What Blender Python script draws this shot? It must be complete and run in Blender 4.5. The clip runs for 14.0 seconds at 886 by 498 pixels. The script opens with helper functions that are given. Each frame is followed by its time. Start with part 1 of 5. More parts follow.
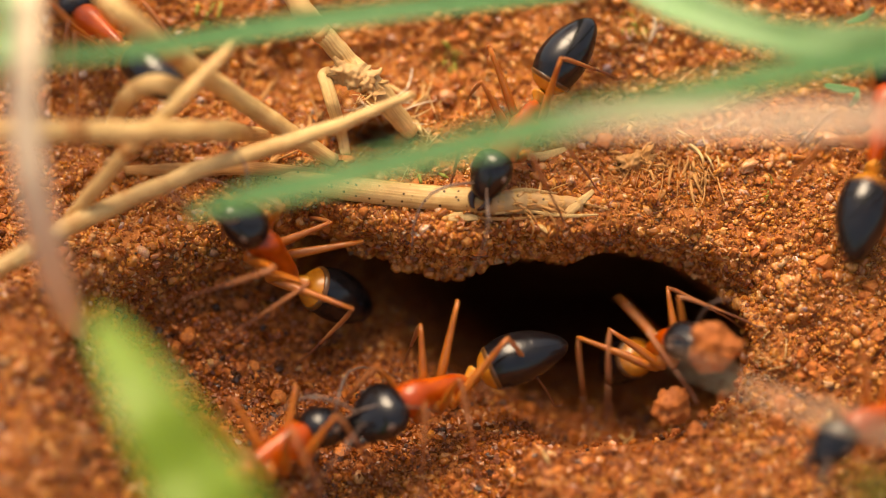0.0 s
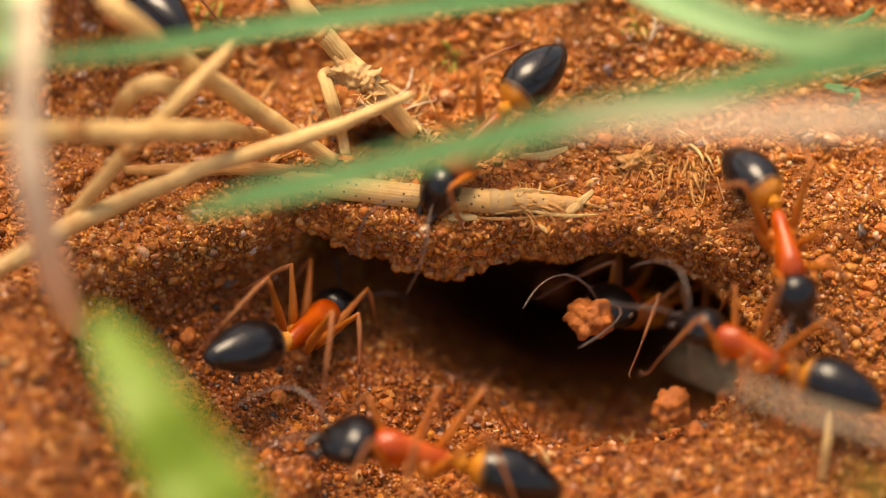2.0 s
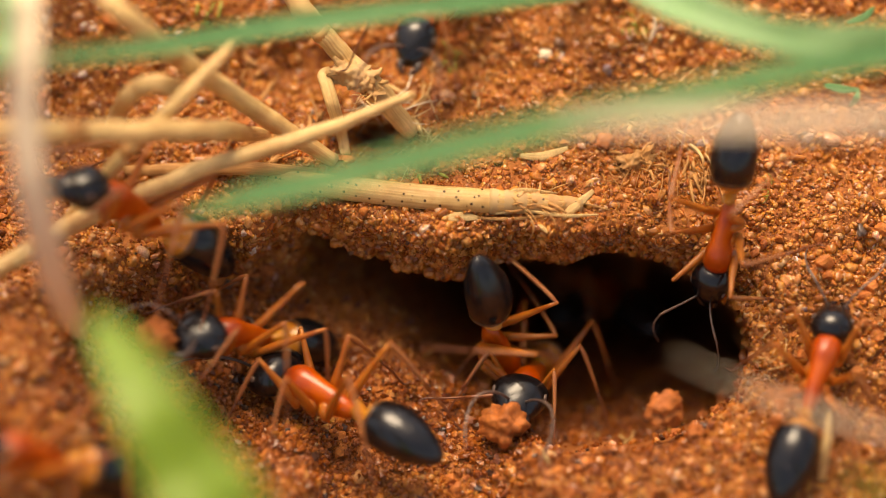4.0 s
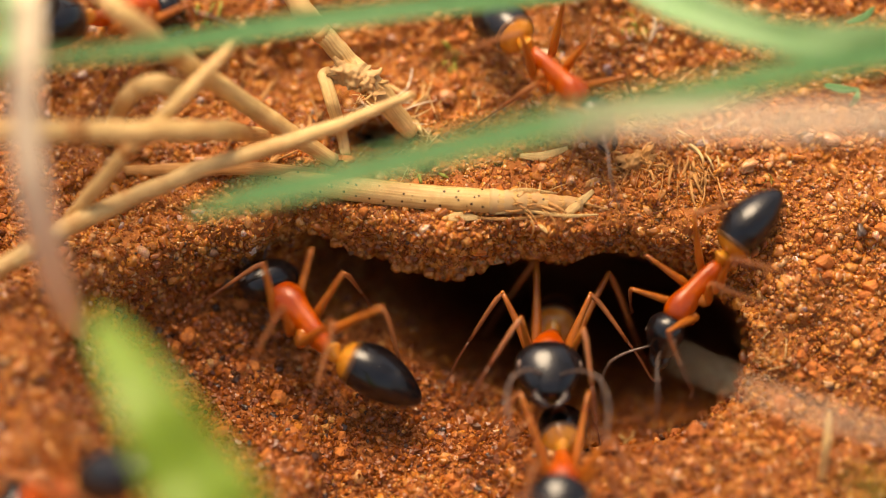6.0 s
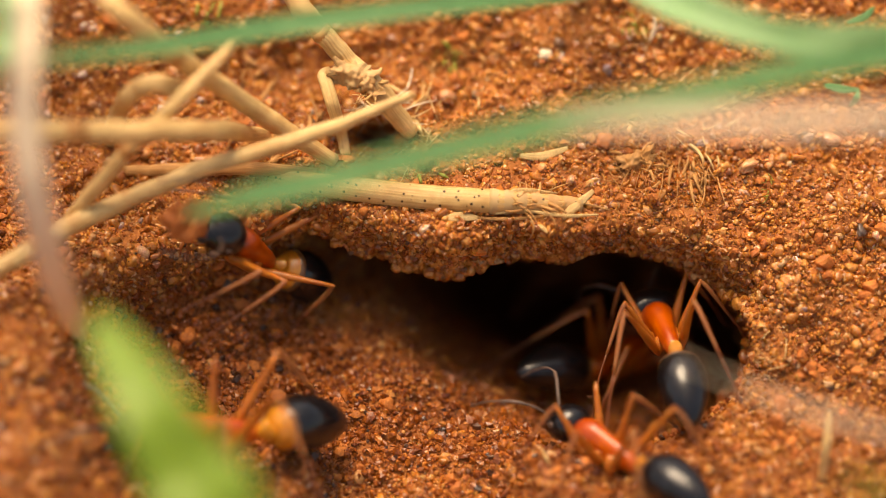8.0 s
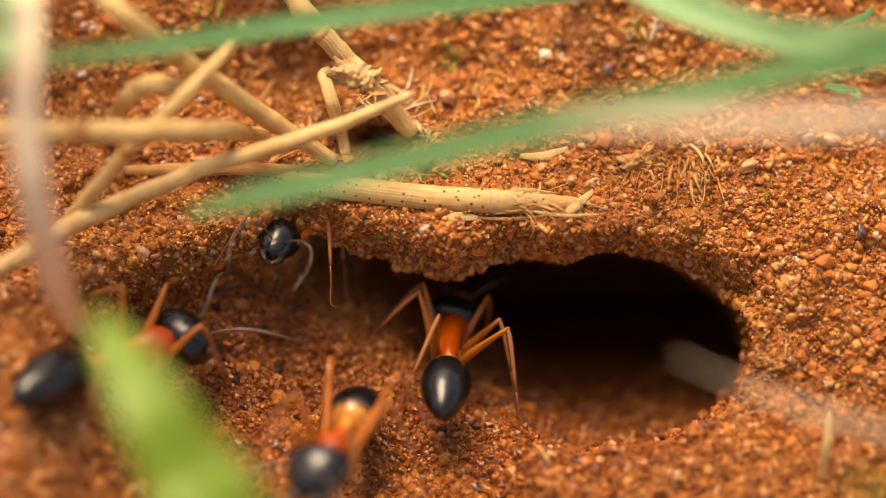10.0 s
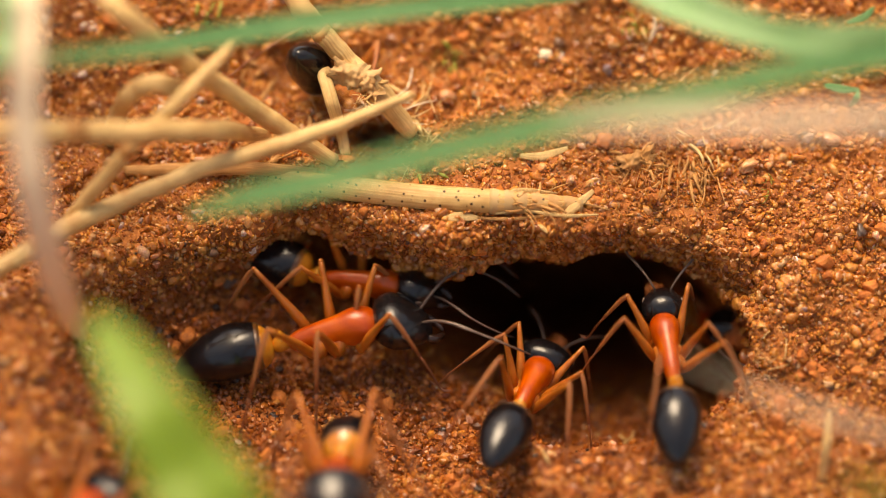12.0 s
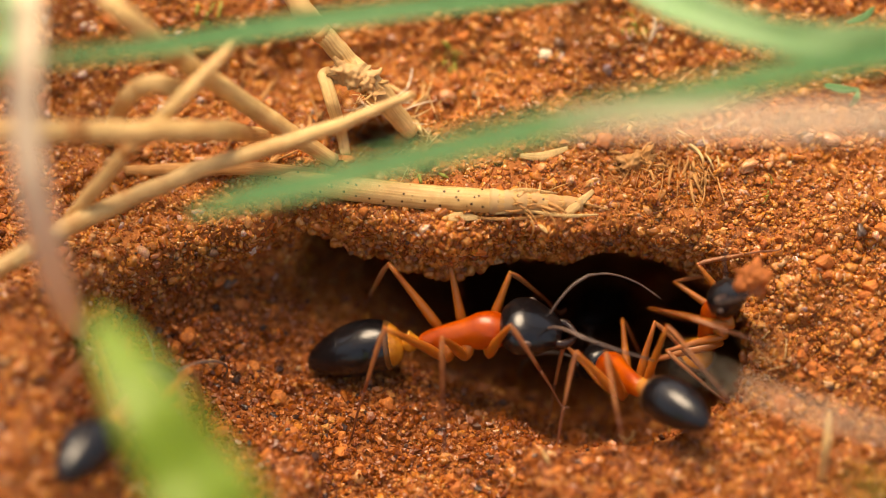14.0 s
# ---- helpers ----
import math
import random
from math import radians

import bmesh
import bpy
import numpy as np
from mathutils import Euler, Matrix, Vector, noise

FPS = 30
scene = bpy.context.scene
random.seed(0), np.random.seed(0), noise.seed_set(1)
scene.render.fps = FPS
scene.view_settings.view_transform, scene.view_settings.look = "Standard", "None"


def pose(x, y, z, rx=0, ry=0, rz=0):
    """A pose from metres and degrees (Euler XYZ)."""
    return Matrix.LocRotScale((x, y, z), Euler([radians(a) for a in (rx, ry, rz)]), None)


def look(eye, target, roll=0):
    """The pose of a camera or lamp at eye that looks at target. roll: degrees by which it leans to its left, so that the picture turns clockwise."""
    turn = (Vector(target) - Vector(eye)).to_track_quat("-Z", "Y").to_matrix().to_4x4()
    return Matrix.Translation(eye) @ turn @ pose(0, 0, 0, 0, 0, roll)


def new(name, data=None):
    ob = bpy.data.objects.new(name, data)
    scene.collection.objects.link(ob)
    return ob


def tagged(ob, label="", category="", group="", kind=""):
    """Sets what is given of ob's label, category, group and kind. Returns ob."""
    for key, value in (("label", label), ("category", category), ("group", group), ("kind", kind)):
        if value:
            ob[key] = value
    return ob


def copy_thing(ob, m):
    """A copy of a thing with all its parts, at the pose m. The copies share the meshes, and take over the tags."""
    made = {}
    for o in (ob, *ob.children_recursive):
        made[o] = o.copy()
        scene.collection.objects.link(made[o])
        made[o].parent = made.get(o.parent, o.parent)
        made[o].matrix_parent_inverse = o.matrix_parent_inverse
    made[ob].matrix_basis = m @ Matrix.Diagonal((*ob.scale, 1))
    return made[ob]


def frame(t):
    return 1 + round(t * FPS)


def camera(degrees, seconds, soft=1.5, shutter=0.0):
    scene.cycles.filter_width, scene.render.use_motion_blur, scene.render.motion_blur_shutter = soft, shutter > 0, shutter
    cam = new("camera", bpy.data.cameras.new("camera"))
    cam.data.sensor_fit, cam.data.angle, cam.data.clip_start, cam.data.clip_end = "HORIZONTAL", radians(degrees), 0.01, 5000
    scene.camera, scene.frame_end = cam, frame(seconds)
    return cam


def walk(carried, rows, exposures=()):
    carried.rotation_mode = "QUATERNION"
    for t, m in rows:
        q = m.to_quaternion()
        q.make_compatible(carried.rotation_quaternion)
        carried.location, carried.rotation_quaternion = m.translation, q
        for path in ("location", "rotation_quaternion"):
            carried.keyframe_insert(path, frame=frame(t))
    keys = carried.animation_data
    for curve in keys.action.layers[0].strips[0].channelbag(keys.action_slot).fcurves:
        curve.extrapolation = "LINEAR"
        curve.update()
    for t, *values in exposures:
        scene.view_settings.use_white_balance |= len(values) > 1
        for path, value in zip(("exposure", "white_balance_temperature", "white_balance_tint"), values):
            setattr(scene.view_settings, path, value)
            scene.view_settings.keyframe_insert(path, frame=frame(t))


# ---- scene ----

# ---------------------------------------------------------------- camera
cam = camera(12.0, 14.0, soft=0.75, shutter=0.5)
cam.data.dof.use_dof = True
cam.data.dof.focus_distance = 0.2
cam.data.dof.aperture_fstop = 12.5
EYE = (0.0, -0.141421, 0.141421)
walk(cam, [(0.0, look(EYE, (0, 0, 0))), (14.0, look(EYE, (0, 0, 0)))], exposures=[(0.0, 0.88, 9000, 14), (14.0, 0.88, 9000, 14)])

# ---------------------------------------------------------------- light: bright overcast sky, sun veiled by cloud
world = bpy.data.worlds.new("world")
scene.world = world
world.use_nodes = True
wn = world.node_tree
wn.nodes.clear()
sky = wn.nodes.new("ShaderNodeTexSky")
sky.sky_type = "NISHITA"
sky.sun_disc = False
sky.sun_elevation, sky.sun_rotation = radians(72), radians(-29)
sky.dust_density, sky.air_density = 4.0, 1.0
wb = wn.nodes.new("ShaderNodeBackground")
wb.inputs["Strength"].default_value = 0.135
wo = wn.nodes.new("ShaderNodeOutputWorld")
wn.links.new(sky.outputs[0], wb.inputs[0])
wn.links.new(wb.outputs[0], wo.inputs[0])
sun_data = bpy.data.lights.new("sun", "SUN")
sun_data.energy, sun_data.angle, sun_data.color = 2.2, radians(32), (1.0, 0.92, 0.80)
sun = new("sun", sun_data)
sun.matrix_world = look((-0.12, 0.22, 0.8), (0, 0, 0))

# ---------------------------------------------------------------- the slope's own axes, in millimetres:
# a along the slope, b up the slope, h out of it (the slope is tilted by 45 degrees)
MM = 0.001
C45 = math.sqrt(0.5)


def at(a, b, h):
    return Vector((a, (b - h) * C45, (b + h) * C45)) * MM


def smooth(e0, e1, x):
    t = np.clip((x - e0) / (e1 - e0), 0.0, 1.0)
    return t * t * (3 - 2 * t)


LATTICE = np.random.RandomState(4).rand(256, 256)


def value_noise(x, y):
    x, y = np.asarray(x, float), np.asarray(y, float)
    i, j = np.floor(x).astype(int), np.floor(y).astype(int)
    f, g = x - i, y - j
    f, g = f * f * (3 - 2 * f), g * g * (3 - 2 * g)
    L = lambda p, q: LATTICE[p % 256, q % 256]
    return (L(i, j) * (1 - f) + L(i + 1, j) * f) * (1 - g) + (L(i, j + 1) * (1 - f) + L(i + 1, j + 1) * f) * g - 0.5


def fbm(x, y, octaves=4):
    return sum(value_noise(x * 2.03 ** k + 7.3 * k, y * 2.03 ** k + 3.1 * k) * 0.5 ** k for k in range(octaves))


LIP = ((-9.0, 1.9), (-7.4, 1.6), (-6.0, 1.0), (-5.0, 0.35), (-3.9, -0.2), (-2.3, -0.8), (-0.6, -1.3), (0.4, -1.45), (1.3, -1.3), (2.3, -1.0), (4.2, -0.5), (7.0, -0.3))


def lip_line(a):
    """Where, up the slope, the lip over the hollow ends."""
    return np.interp(a, [p[0] for p in LIP], [p[1] for p in LIP])


def ground(a, b):
    """Height h of the slope, and the sideways shift (da, db) that hollows the nest entrance out under its lip."""
    a, b = np.asarray(a, float), np.asarray(b, float)
    wa, wb_ = a + 0.6 * fbm(a * 0.35, b * 0.35, 3), b + 0.5 * fbm(a * 0.35 + 40, b * 0.35 + 9, 3)
    near = smooth(60, 25, np.hypot(a, b))
    h = -0.32 * b + 0.24 * np.clip(-b - 7.5, 0, 8.5) - 0.68 * np.sign(b) * np.maximum(np.abs(b) - 16, 0)
    h = h + near * (4.5 * smooth(-11, -20, a) * smooth(2, -6, b) + 1.3 * fbm(a * 0.16 + 5, b * 0.16, 3))
    h = h - 1.6 * np.exp(-((a + 6.5) / 6.5) ** 2 - ((b - 8.6) / 2.0) ** 2)      # runway behind the straw
    h = h - 4.6 * np.exp(-((a + 3.2) / 1.4) ** 2 - ((b - 5.4) / 0.75) ** 2)      # small burrow under the stems
    h = h + 1.3 * np.exp(-((a - 1.0) / 9) ** 2 - ((b - 1.2) / 2.2) ** 2)        # swollen lip
    # bowl in front of the entrance
    q = (wb_ + 4.26)
    k = np.where((q > 0) & (wa > -8.4), 1.5, 2.0)
    r = np.power(np.power(np.abs((wa + 8.4) / 10.2), k) + np.power(np.abs(np.where(q > 0, q / 5.45, q / 7.0)), k), 1 / k)
    s = np.power(np.power(np.abs((wa - 6.75) / 7.55), 2.3) + np.power(np.abs((wb_ + 4.95) / 4.6), 2.3), 1 / 2.3)
    d = lip_line(wa) - wb_ + 0.45 * fbm(a * 1.0 + 3, b * 0.3, 4)                                  # how far below the lip's edge
    fold = smooth(-7.2, -5.2, a) * smooth(5.0, 2.6, a)      # where the hollow runs on under the lip
    curl = smooth(1.32, 1.0, np.minimum(r + 0.6 * smooth(-7, -10, a), s)) * smooth(-3.6, -1.6, b)
    h = h - 2.6 * (curl * (1 - fold) + smooth(-1.8, 0.0, d) * fold)      # the lip curls under
    edge = 0.62 - 0.50 * smooth(-8.5, -4.5, a) * smooth(-4.5, -2.5, b)
    bowl = smooth(1.0, 1.0 - np.maximum(edge, 0.05), r)
    # the nest entrance
    w = 0.07 + 0.6 * smooth(6.5, 0.0, a) * smooth(-2.6, -4.6, b)
    hole = smooth(1.03, 1.03 - w, s)
    bridge = smooth(1.0, 0.45, np.hypot((a - 0.3) / 4.6, (b + 6.3) / 3.9))
    inside = np.maximum(np.maximum(bowl, hole), bridge)
    # its floor falls away from the bowl, under the lip, into the tunnel
    t = np.clip(d / 1.2, 0, 1)
    u = np.clip(t / 0.65, 0, 1)
    back = 4.5 * np.power(u, 1.6)
    way = np.where(d < 1.2, b + d + back, b + d + 4.5 - 9.0 * np.clip((d - 1.2) / 3.3, 0, 1))
    shift = fold * np.where((d > 0) & (d < 4.5), way - b, 0.0)
    b0, b = b, b + shift
    tunnel = smooth(-2.5, 6.0, a + 0.5 * (b + 5))
    under = smooth(-3.2, -0.6, b) * smooth(-8.0, -2.5, a)
    bowl_floor = np.minimum(h - 1.0, -0.5 - (0.36 + 0.52 * smooth(-12, -4, a)) * (b + 8.3)) - 0.8 * under
    hole_floor = -2.9 - 1.6 * np.maximum(b + 9.6, 0) - 5.0 * np.maximum(b + 6.9, 0)
    floor = bowl_floor * (1 - tunnel) + np.maximum(hole_floor, -34) * tunnel
    roof = h - 1.5 * smooth(0.0, 0.5, u) - 0.4 * back
    wall = smooth(0.65, 1.0, t)
    hollow = np.where(d <= 0, h, roof * (1 - wall) + floor * wall)
    b = b0
    g = fold * smooth(7.0, 4.5, d)
    h = (h * (1 - inside) + floor * inside) * (1 - g) + hollow * g
    push = (1 - g) * np.maximum(hole * tunnel, bowl * under) * smooth(2, 9, -h)
    da, db = 0.28 * (a - 7.2) * hole * push, (0.30 * (b + 4.95) * hole + 0.8 * bowl * under) * push + shift
    # crumbs and clods
    rough = near * (1 - 0.6 * hole * tunnel)
    h = h + rough * (0.55 * fbm(a * 0.8, b * 0.8, 4) + 0.26 * fbm(a * 2.6, b * 2.6, 3))
    return h, da, db


def ground_h(a, b):
    return float(ground(a, b)[0])

# ---------------------------------------------------------------- materials
def material(name, rough=0.6, spec=0.5):
    m = bpy.data.materials.new(name)
    m.use_nodes = True
    n = m.node_tree
    b = n.nodes["Principled BSDF"]
    b.inputs["Roughness"].default_value = rough
    b.inputs["Specular IOR Level"].default_value = spec
    return m, n, b


def ramp(n, fac, stops, interpolation="LINEAR"):
    r = n.nodes.new("ShaderNodeValToRGB")
    r.color_ramp.interpolation = interpolation
    while len(r.color_ramp.elements) < len(stops):
        r.color_ramp.elements.new(0.5)
    for e, (p, c) in zip(r.color_ramp.elements, stops):
        e.position, e.color = p, (*c, 1)
    n.links.new(fac, r.inputs[0])
    return r.outputs[0]


def noise_tex(n, scale, detail=4, rough=0.6, stretch=None):
    t = n.nodes.new("ShaderNodeTexNoise")
    t.inputs["Scale"].default_value, t.inputs["Detail"].default_value = scale, detail
    t.inputs["Roughness"].default_value = rough
    c = n.nodes.new("ShaderNodeTexCoord")
    if stretch:
        mp = n.nodes.new("ShaderNodeMapping")
        mp.inputs["Scale"].default_value = stretch
        n.links.new(c.outputs["Object"], mp.inputs[0])
        n.links.new(mp.outputs[0], t.inputs["Vector"])
    else:
        n.links.new(c.outputs["Object"], t.inputs["Vector"])
    return t.outputs["Fac"]


def mix(n, fac, a, b, mode="MIX"):
    m = n.nodes.new("ShaderNodeMix")
    m.data_type, m.blend_type = "RGBA", mode
    for sock, v in ((0, fac), (6, a), (7, b)):
        if isinstance(v, (int, float)):
            m.inputs[sock].default_value = v
        elif isinstance(v, tuple):
            m.inputs[sock].default_value = (*v, 1)
        else:
            n.links.new(v, m.inputs[sock])
    return m.outputs[2]


def bump(n, b, height, strength, distance):
    k = n.nodes.new("ShaderNodeBump")
    k.inputs["Strength"].default_value, k.inputs["Distance"].default_value = strength, distance
    n.links.new(height, k.inputs["Height"])
    n.links.new(k.outputs[0], b.inputs["Normal"])


def soil_material():
    m, n, b = material("red_soil", 0.75, 0.35)
    big = ramp(n, noise_tex(n, 160, 5), [(0.3, (0.21, 0.058, 0.012)), (0.5, (0.35, 0.108, 0.023)), (0.7, (0.48, 0.165, 0.038))])
    fine = ramp(n, noise_tex(n, 2600, 3, 0.7), [(0.32, (0.5, 0.44, 0.40)), (0.5, (0.85, 0.82, 0.8)), (0.68, (1.0, 1.0, 1.0))])
    n.links.new(mix(n, 0.75, big, fine, "MULTIPLY"), b.inputs["Base Color"])
    bump(n, b, noise_tex(n, 3000, 4, 0.7), 0.9, 0.0002)
    return m


def grain_material(name, stops, rough, glow=0.0):
    m, n, b = material(name, rough, 0.5)
    g = n.nodes.new("ShaderNodeNewGeometry")
    col = ramp(n, g.outputs["Random Per Island"], stops)
    dust = ramp(n, noise_tex(n, 1800, 4, 0.7), [(0.35, (0.55, 0.38, 0.28)), (0.62, (1.0, 1.0, 1.0))])
    pits = ramp(n, noise_tex(n, 7000, 3, 0.7), [(0.34, (0.60, 0.54, 0.50)), (0.56, (1.0, 1.0, 1.0)), (0.72, (1.25, 1.22, 1.18))])
    n.links.new(mix(n, 0.7, mix(n, 0.6, col, dust, "MULTIPLY"), pits, "MULTIPLY"), b.inputs["Base Color"])
    b.inputs["Subsurface Weight"].default_value = glow
    b.inputs["Subsurface Radius"].default_value = (0.00035, 0.00016, 0.00006)
    bump(n, b, noise_tex(n, 5000, 3, 0.7), 0.5, 0.0001)
    return m


def plant_material(name, dark, light, rough=0.55, streak=(14, 0.5, 1), specks=False, transmit=0.0, stain=0.0):
    """Fine fibres along the strand: the UV map runs round it (0 to 1) and along it in millimetres."""
    m, n, b = material(name, rough, 0.4)
    uv = n.nodes.new("ShaderNodeUVMap")
    mp = n.nodes.new("ShaderNodeMapping")
    mp.inputs["Scale"].default_value = streak
    tx = n.nodes.new("ShaderNodeTexNoise")
    tx.inputs["Scale"].default_value, tx.inputs["Detail"].default_value, tx.inputs["Roughness"].default_value = 1.6, 5, 0.65
    n.links.new(uv.outputs[0], mp.inputs[0])
    n.links.new(mp.outputs[0], tx.inputs["Vector"])
    blotch = noise_tex(n, 700, 3)
    fac = mix(n, 0.4, tx.outputs["Fac"], blotch)
    col = ramp(n, fac, [(0.3, dark), (0.7, light)])
    if stain:
        col = mix(n, ramp(n, noise_tex(n, 420, 4, 0.7), [(0.5, (0, 0, 0)), (0.72, (stain, stain, stain))]), col, (0.40, 0.17, 0.045))
    if specks:
        v = n.nodes.new("ShaderNodeTexVoronoi")
        v.inputs["Scale"].default_value = 3000
        c = n.nodes.new("ShaderNodeTexCoord")
        n.links.new(c.outputs["Object"], v.inputs["Vector"])
        spot = ramp(n, v.outputs["Distance"], [(0.17, (0.05, 0.03, 0.02)), (0.24, (1, 1, 1))])
        col = mix(n, 1.0, col, spot, "MULTIPLY")
    n.links.new(col, b.inputs["Base Color"])
    b.inputs["Subsurface Weight"].default_value = transmit
    b.inputs["Subsurface Radius"].default_value = (0.0006, 0.0006, 0.0003)
    bump(n, b, fac, 0.6, 0.00015)
    return m


def shell_material(name, c1, c2, rough, scale=900, bumpy=0.25, coat=0.0, sss=0.0):
    m, n, b = material(name, rough, 0.5)
    n.links.new(ramp(n, noise_tex(n, scale, 3), [(0.35, c1), (0.65, c2)]), b.inputs["Base Color"])
    b.inputs["Coat Weight"].default_value, b.inputs["Coat Roughness"].default_value = coat, 0.18
    b.inputs["Subsurface Weight"].default_value = sss
    b.inputs["Subsurface Radius"].default_value = (0.0006, 0.00025, 0.0001)
    bump(n, b, noise_tex(n, 9000, 2), bumpy, 0.00005)
    return m


SOIL = soil_material()
GRAIN = grain_material("sand_grain", [(0.0, (0.23, 0.066, 0.014)), (0.25, (0.38, 0.120, 0.022)), (0.5, (0.50, 0.180, 0.034)),
                                      (0.72, (0.60, 0.245, 0.05)), (0.90, (0.66, 0.30, 0.08)), (0.965, (0.68, 0.38, 0.16)), (1.0, (0.10, 0.05, 0.04))], 0.22, 0.3)
QUARTZ = grain_material("quartz_grain", [(0.0, (0.62, 0.23, 0.045)), (0.4, (0.66, 0.30, 0.10)), (0.75, (0.64, 0.36, 0.21)), (0.92, (0.70, 0.49, 0.38)),
                                         (1.0, (0.34, 0.23, 0.20))], 0.16, 0.5)
# crumbs for the hollow's floor: darker and redder stops than the sand grains
DARK_CRUMB = grain_material("hollow_crumb", [(0.0, (0.16, 0.037, 0.006)), (0.4, (0.29, 0.074, 0.011)), (0.8, (0.41, 0.118, 0.019)), (0.93, (0.55, 0.19, 0.042)), (0.965, (0.08, 0.035, 0.02)), (1.0, (0.06, 0.035, 0.025))], 0.26)
CLAY = grain_material("clay_crumb", [(0.0, (0.44, 0.120, 0.020)), (1.0, (0.66, 0.215, 0.038))], 0.7)
STRAW = plant_material("dry_straw", (0.36, 0.19, 0.055), (0.86, 0.61, 0.27), 0.40, (22, 0.25, 1), stain=0.7)
STEM = plant_material("speckled_stem", (0.36, 0.17, 0.042), (0.78, 0.53, 0.22), 0.24, (30, 0.12, 1), specks=True, stain=0.55)
HUSK = plant_material("torn_husk", (0.30, 0.165, 0.06), (0.64, 0.43, 0.20), 0.6, (20, 0.6, 1), stain=0.9)
PALE = plant_material("bleached_straw", (0.60, 0.46, 0.30), (0.80, 0.67, 0.47), 0.6)
FIBRE = plant_material("plant_fibre", (0.27, 0.105, 0.026), (0.58, 0.30, 0.10), 0.65, stain=0.5)
TOW = plant_material("frayed_tow", (0.30, 0.115, 0.028), (0.64, 0.33, 0.105), 0.6, stain=0.8)
MOSS = plant_material("moss", (0.13, 0.15, 0.018), (0.34, 0.33, 0.05), 0.6)
GREEN = plant_material("grass_green", (0.058, 0.20, 0.060), (0.145, 0.32, 0.118), 0.42, transmit=0.15)
SILVER = plant_material("pale_grass", (0.15, 0.33, 0.12), (0.28, 0.45, 0.21), 0.42, transmit=0.15)
LIME = plant_material("young_grass", (0.095, 0.185, 0.008), (0.175, 0.265, 0.020), 0.42, transmit=0.2)
BLACK = shell_material("black_chitin", (0.003, 0.003, 0.004), (0.008, 0.007, 0.008), 0.21, 900, 0.1, 0.0)
RED = shell_material("red_chitin", (0.34, 0.040, 0.002), (0.60, 0.112, 0.006), 0.3, 500, 0.2, 0.0, 0.12)
AMBER = shell_material("amber_chitin", (0.40, 0.13, 0.012), (0.66, 0.28, 0.035), 0.26, 700, 0.2, 0.3, 0.18)
LEG = shell_material("leg_chitin", (0.32, 0.080, 0.009), (0.52, 0.165, 0.022), 0.34, 420, 0.2, 0.0, 0.25)
SHANK = shell_material("shank_chitin", (0.19, 0.050, 0.015), (0.40, 0.145, 0.048), 0.36, 420, 0.2, 0.0, 0.25)
SHIN = shell_material("shin_chitin", (0.085, 0.022, 0.008), (0.20, 0.055, 0.016), 0.4, 500)
UMBER = shell_material("umber_chitin", (0.06, 0.025, 0.008), (0.16, 0.06, 0.012), 0.28, 700, 0.2, 0.3)
JAW = shell_material("jaw_chitin", (0.012, 0.006, 0.005), (0.04, 0.016, 0.010), 0.25, 500)
FEELER = shell_material("feeler_chitin", (0.06, 0.035, 0.025), (0.17, 0.11, 0.085), 0.4, 500)


# ---------------------------------------------------------------- mesh helpers
def mesh_of(name, verts, faces, mat, smooth_faces=True):
    me = bpy.data.meshes.new(name)
    verts, faces = np.asarray(verts, np.float32), np.asarray(faces, np.int32)
    k = faces.shape[1]
    me.vertices.add(len(verts))
    me.vertices.foreach_set("co", verts.ravel())
    me.loops.add(faces.size)
    me.loops.foreach_set("vertex_index", faces.ravel())
    me.polygons.add(len(faces))
    me.polygons.foreach_set("loop_start", np.arange(0, faces.size, k, dtype=np.int32))
    me.polygons.foreach_set("use_smooth", np.full(len(faces), smooth_faces))
    me.update(calc_edges=True)
    me.validate()
    me.materials.append(mat)
    return me


def part(name, bm, mat, parent, label=""):
    me = bpy.data.meshes.new(name)
    bmesh.ops.recalc_face_normals(bm, faces=bm.faces)
    for f in bm.faces:
        f.smooth = True
    bm.to_mesh(me)
    bm.free()
    me.materials.append(mat)
    ob = new(name, me)
    ob.parent = parent
    if label:
        tagged(ob, label)
    return ob


def spline(points, n):
    """n points along a smooth curve through the given points."""
    P = [Vector(p) for p in points]
    P = [P[0] * 2 - P[1]] + P + [P[-1] * 2 - P[-2]]
    out, spans = [], len(P) - 3
    for i in range(n):
        x = i / (n - 1) * spans
        k = min(int(x), spans - 1)
        t = x - k
        p0, p1, p2, p3 = P[k:k + 4]
        out.append(0.5 * ((2 * p1) + (p2 - p0) * t + (2 * p0 - 5 * p1 + 4 * p2 - p3) * t * t + (3 * p1 - p0 - 3 * p2 + p3) * t ** 3))
    return out


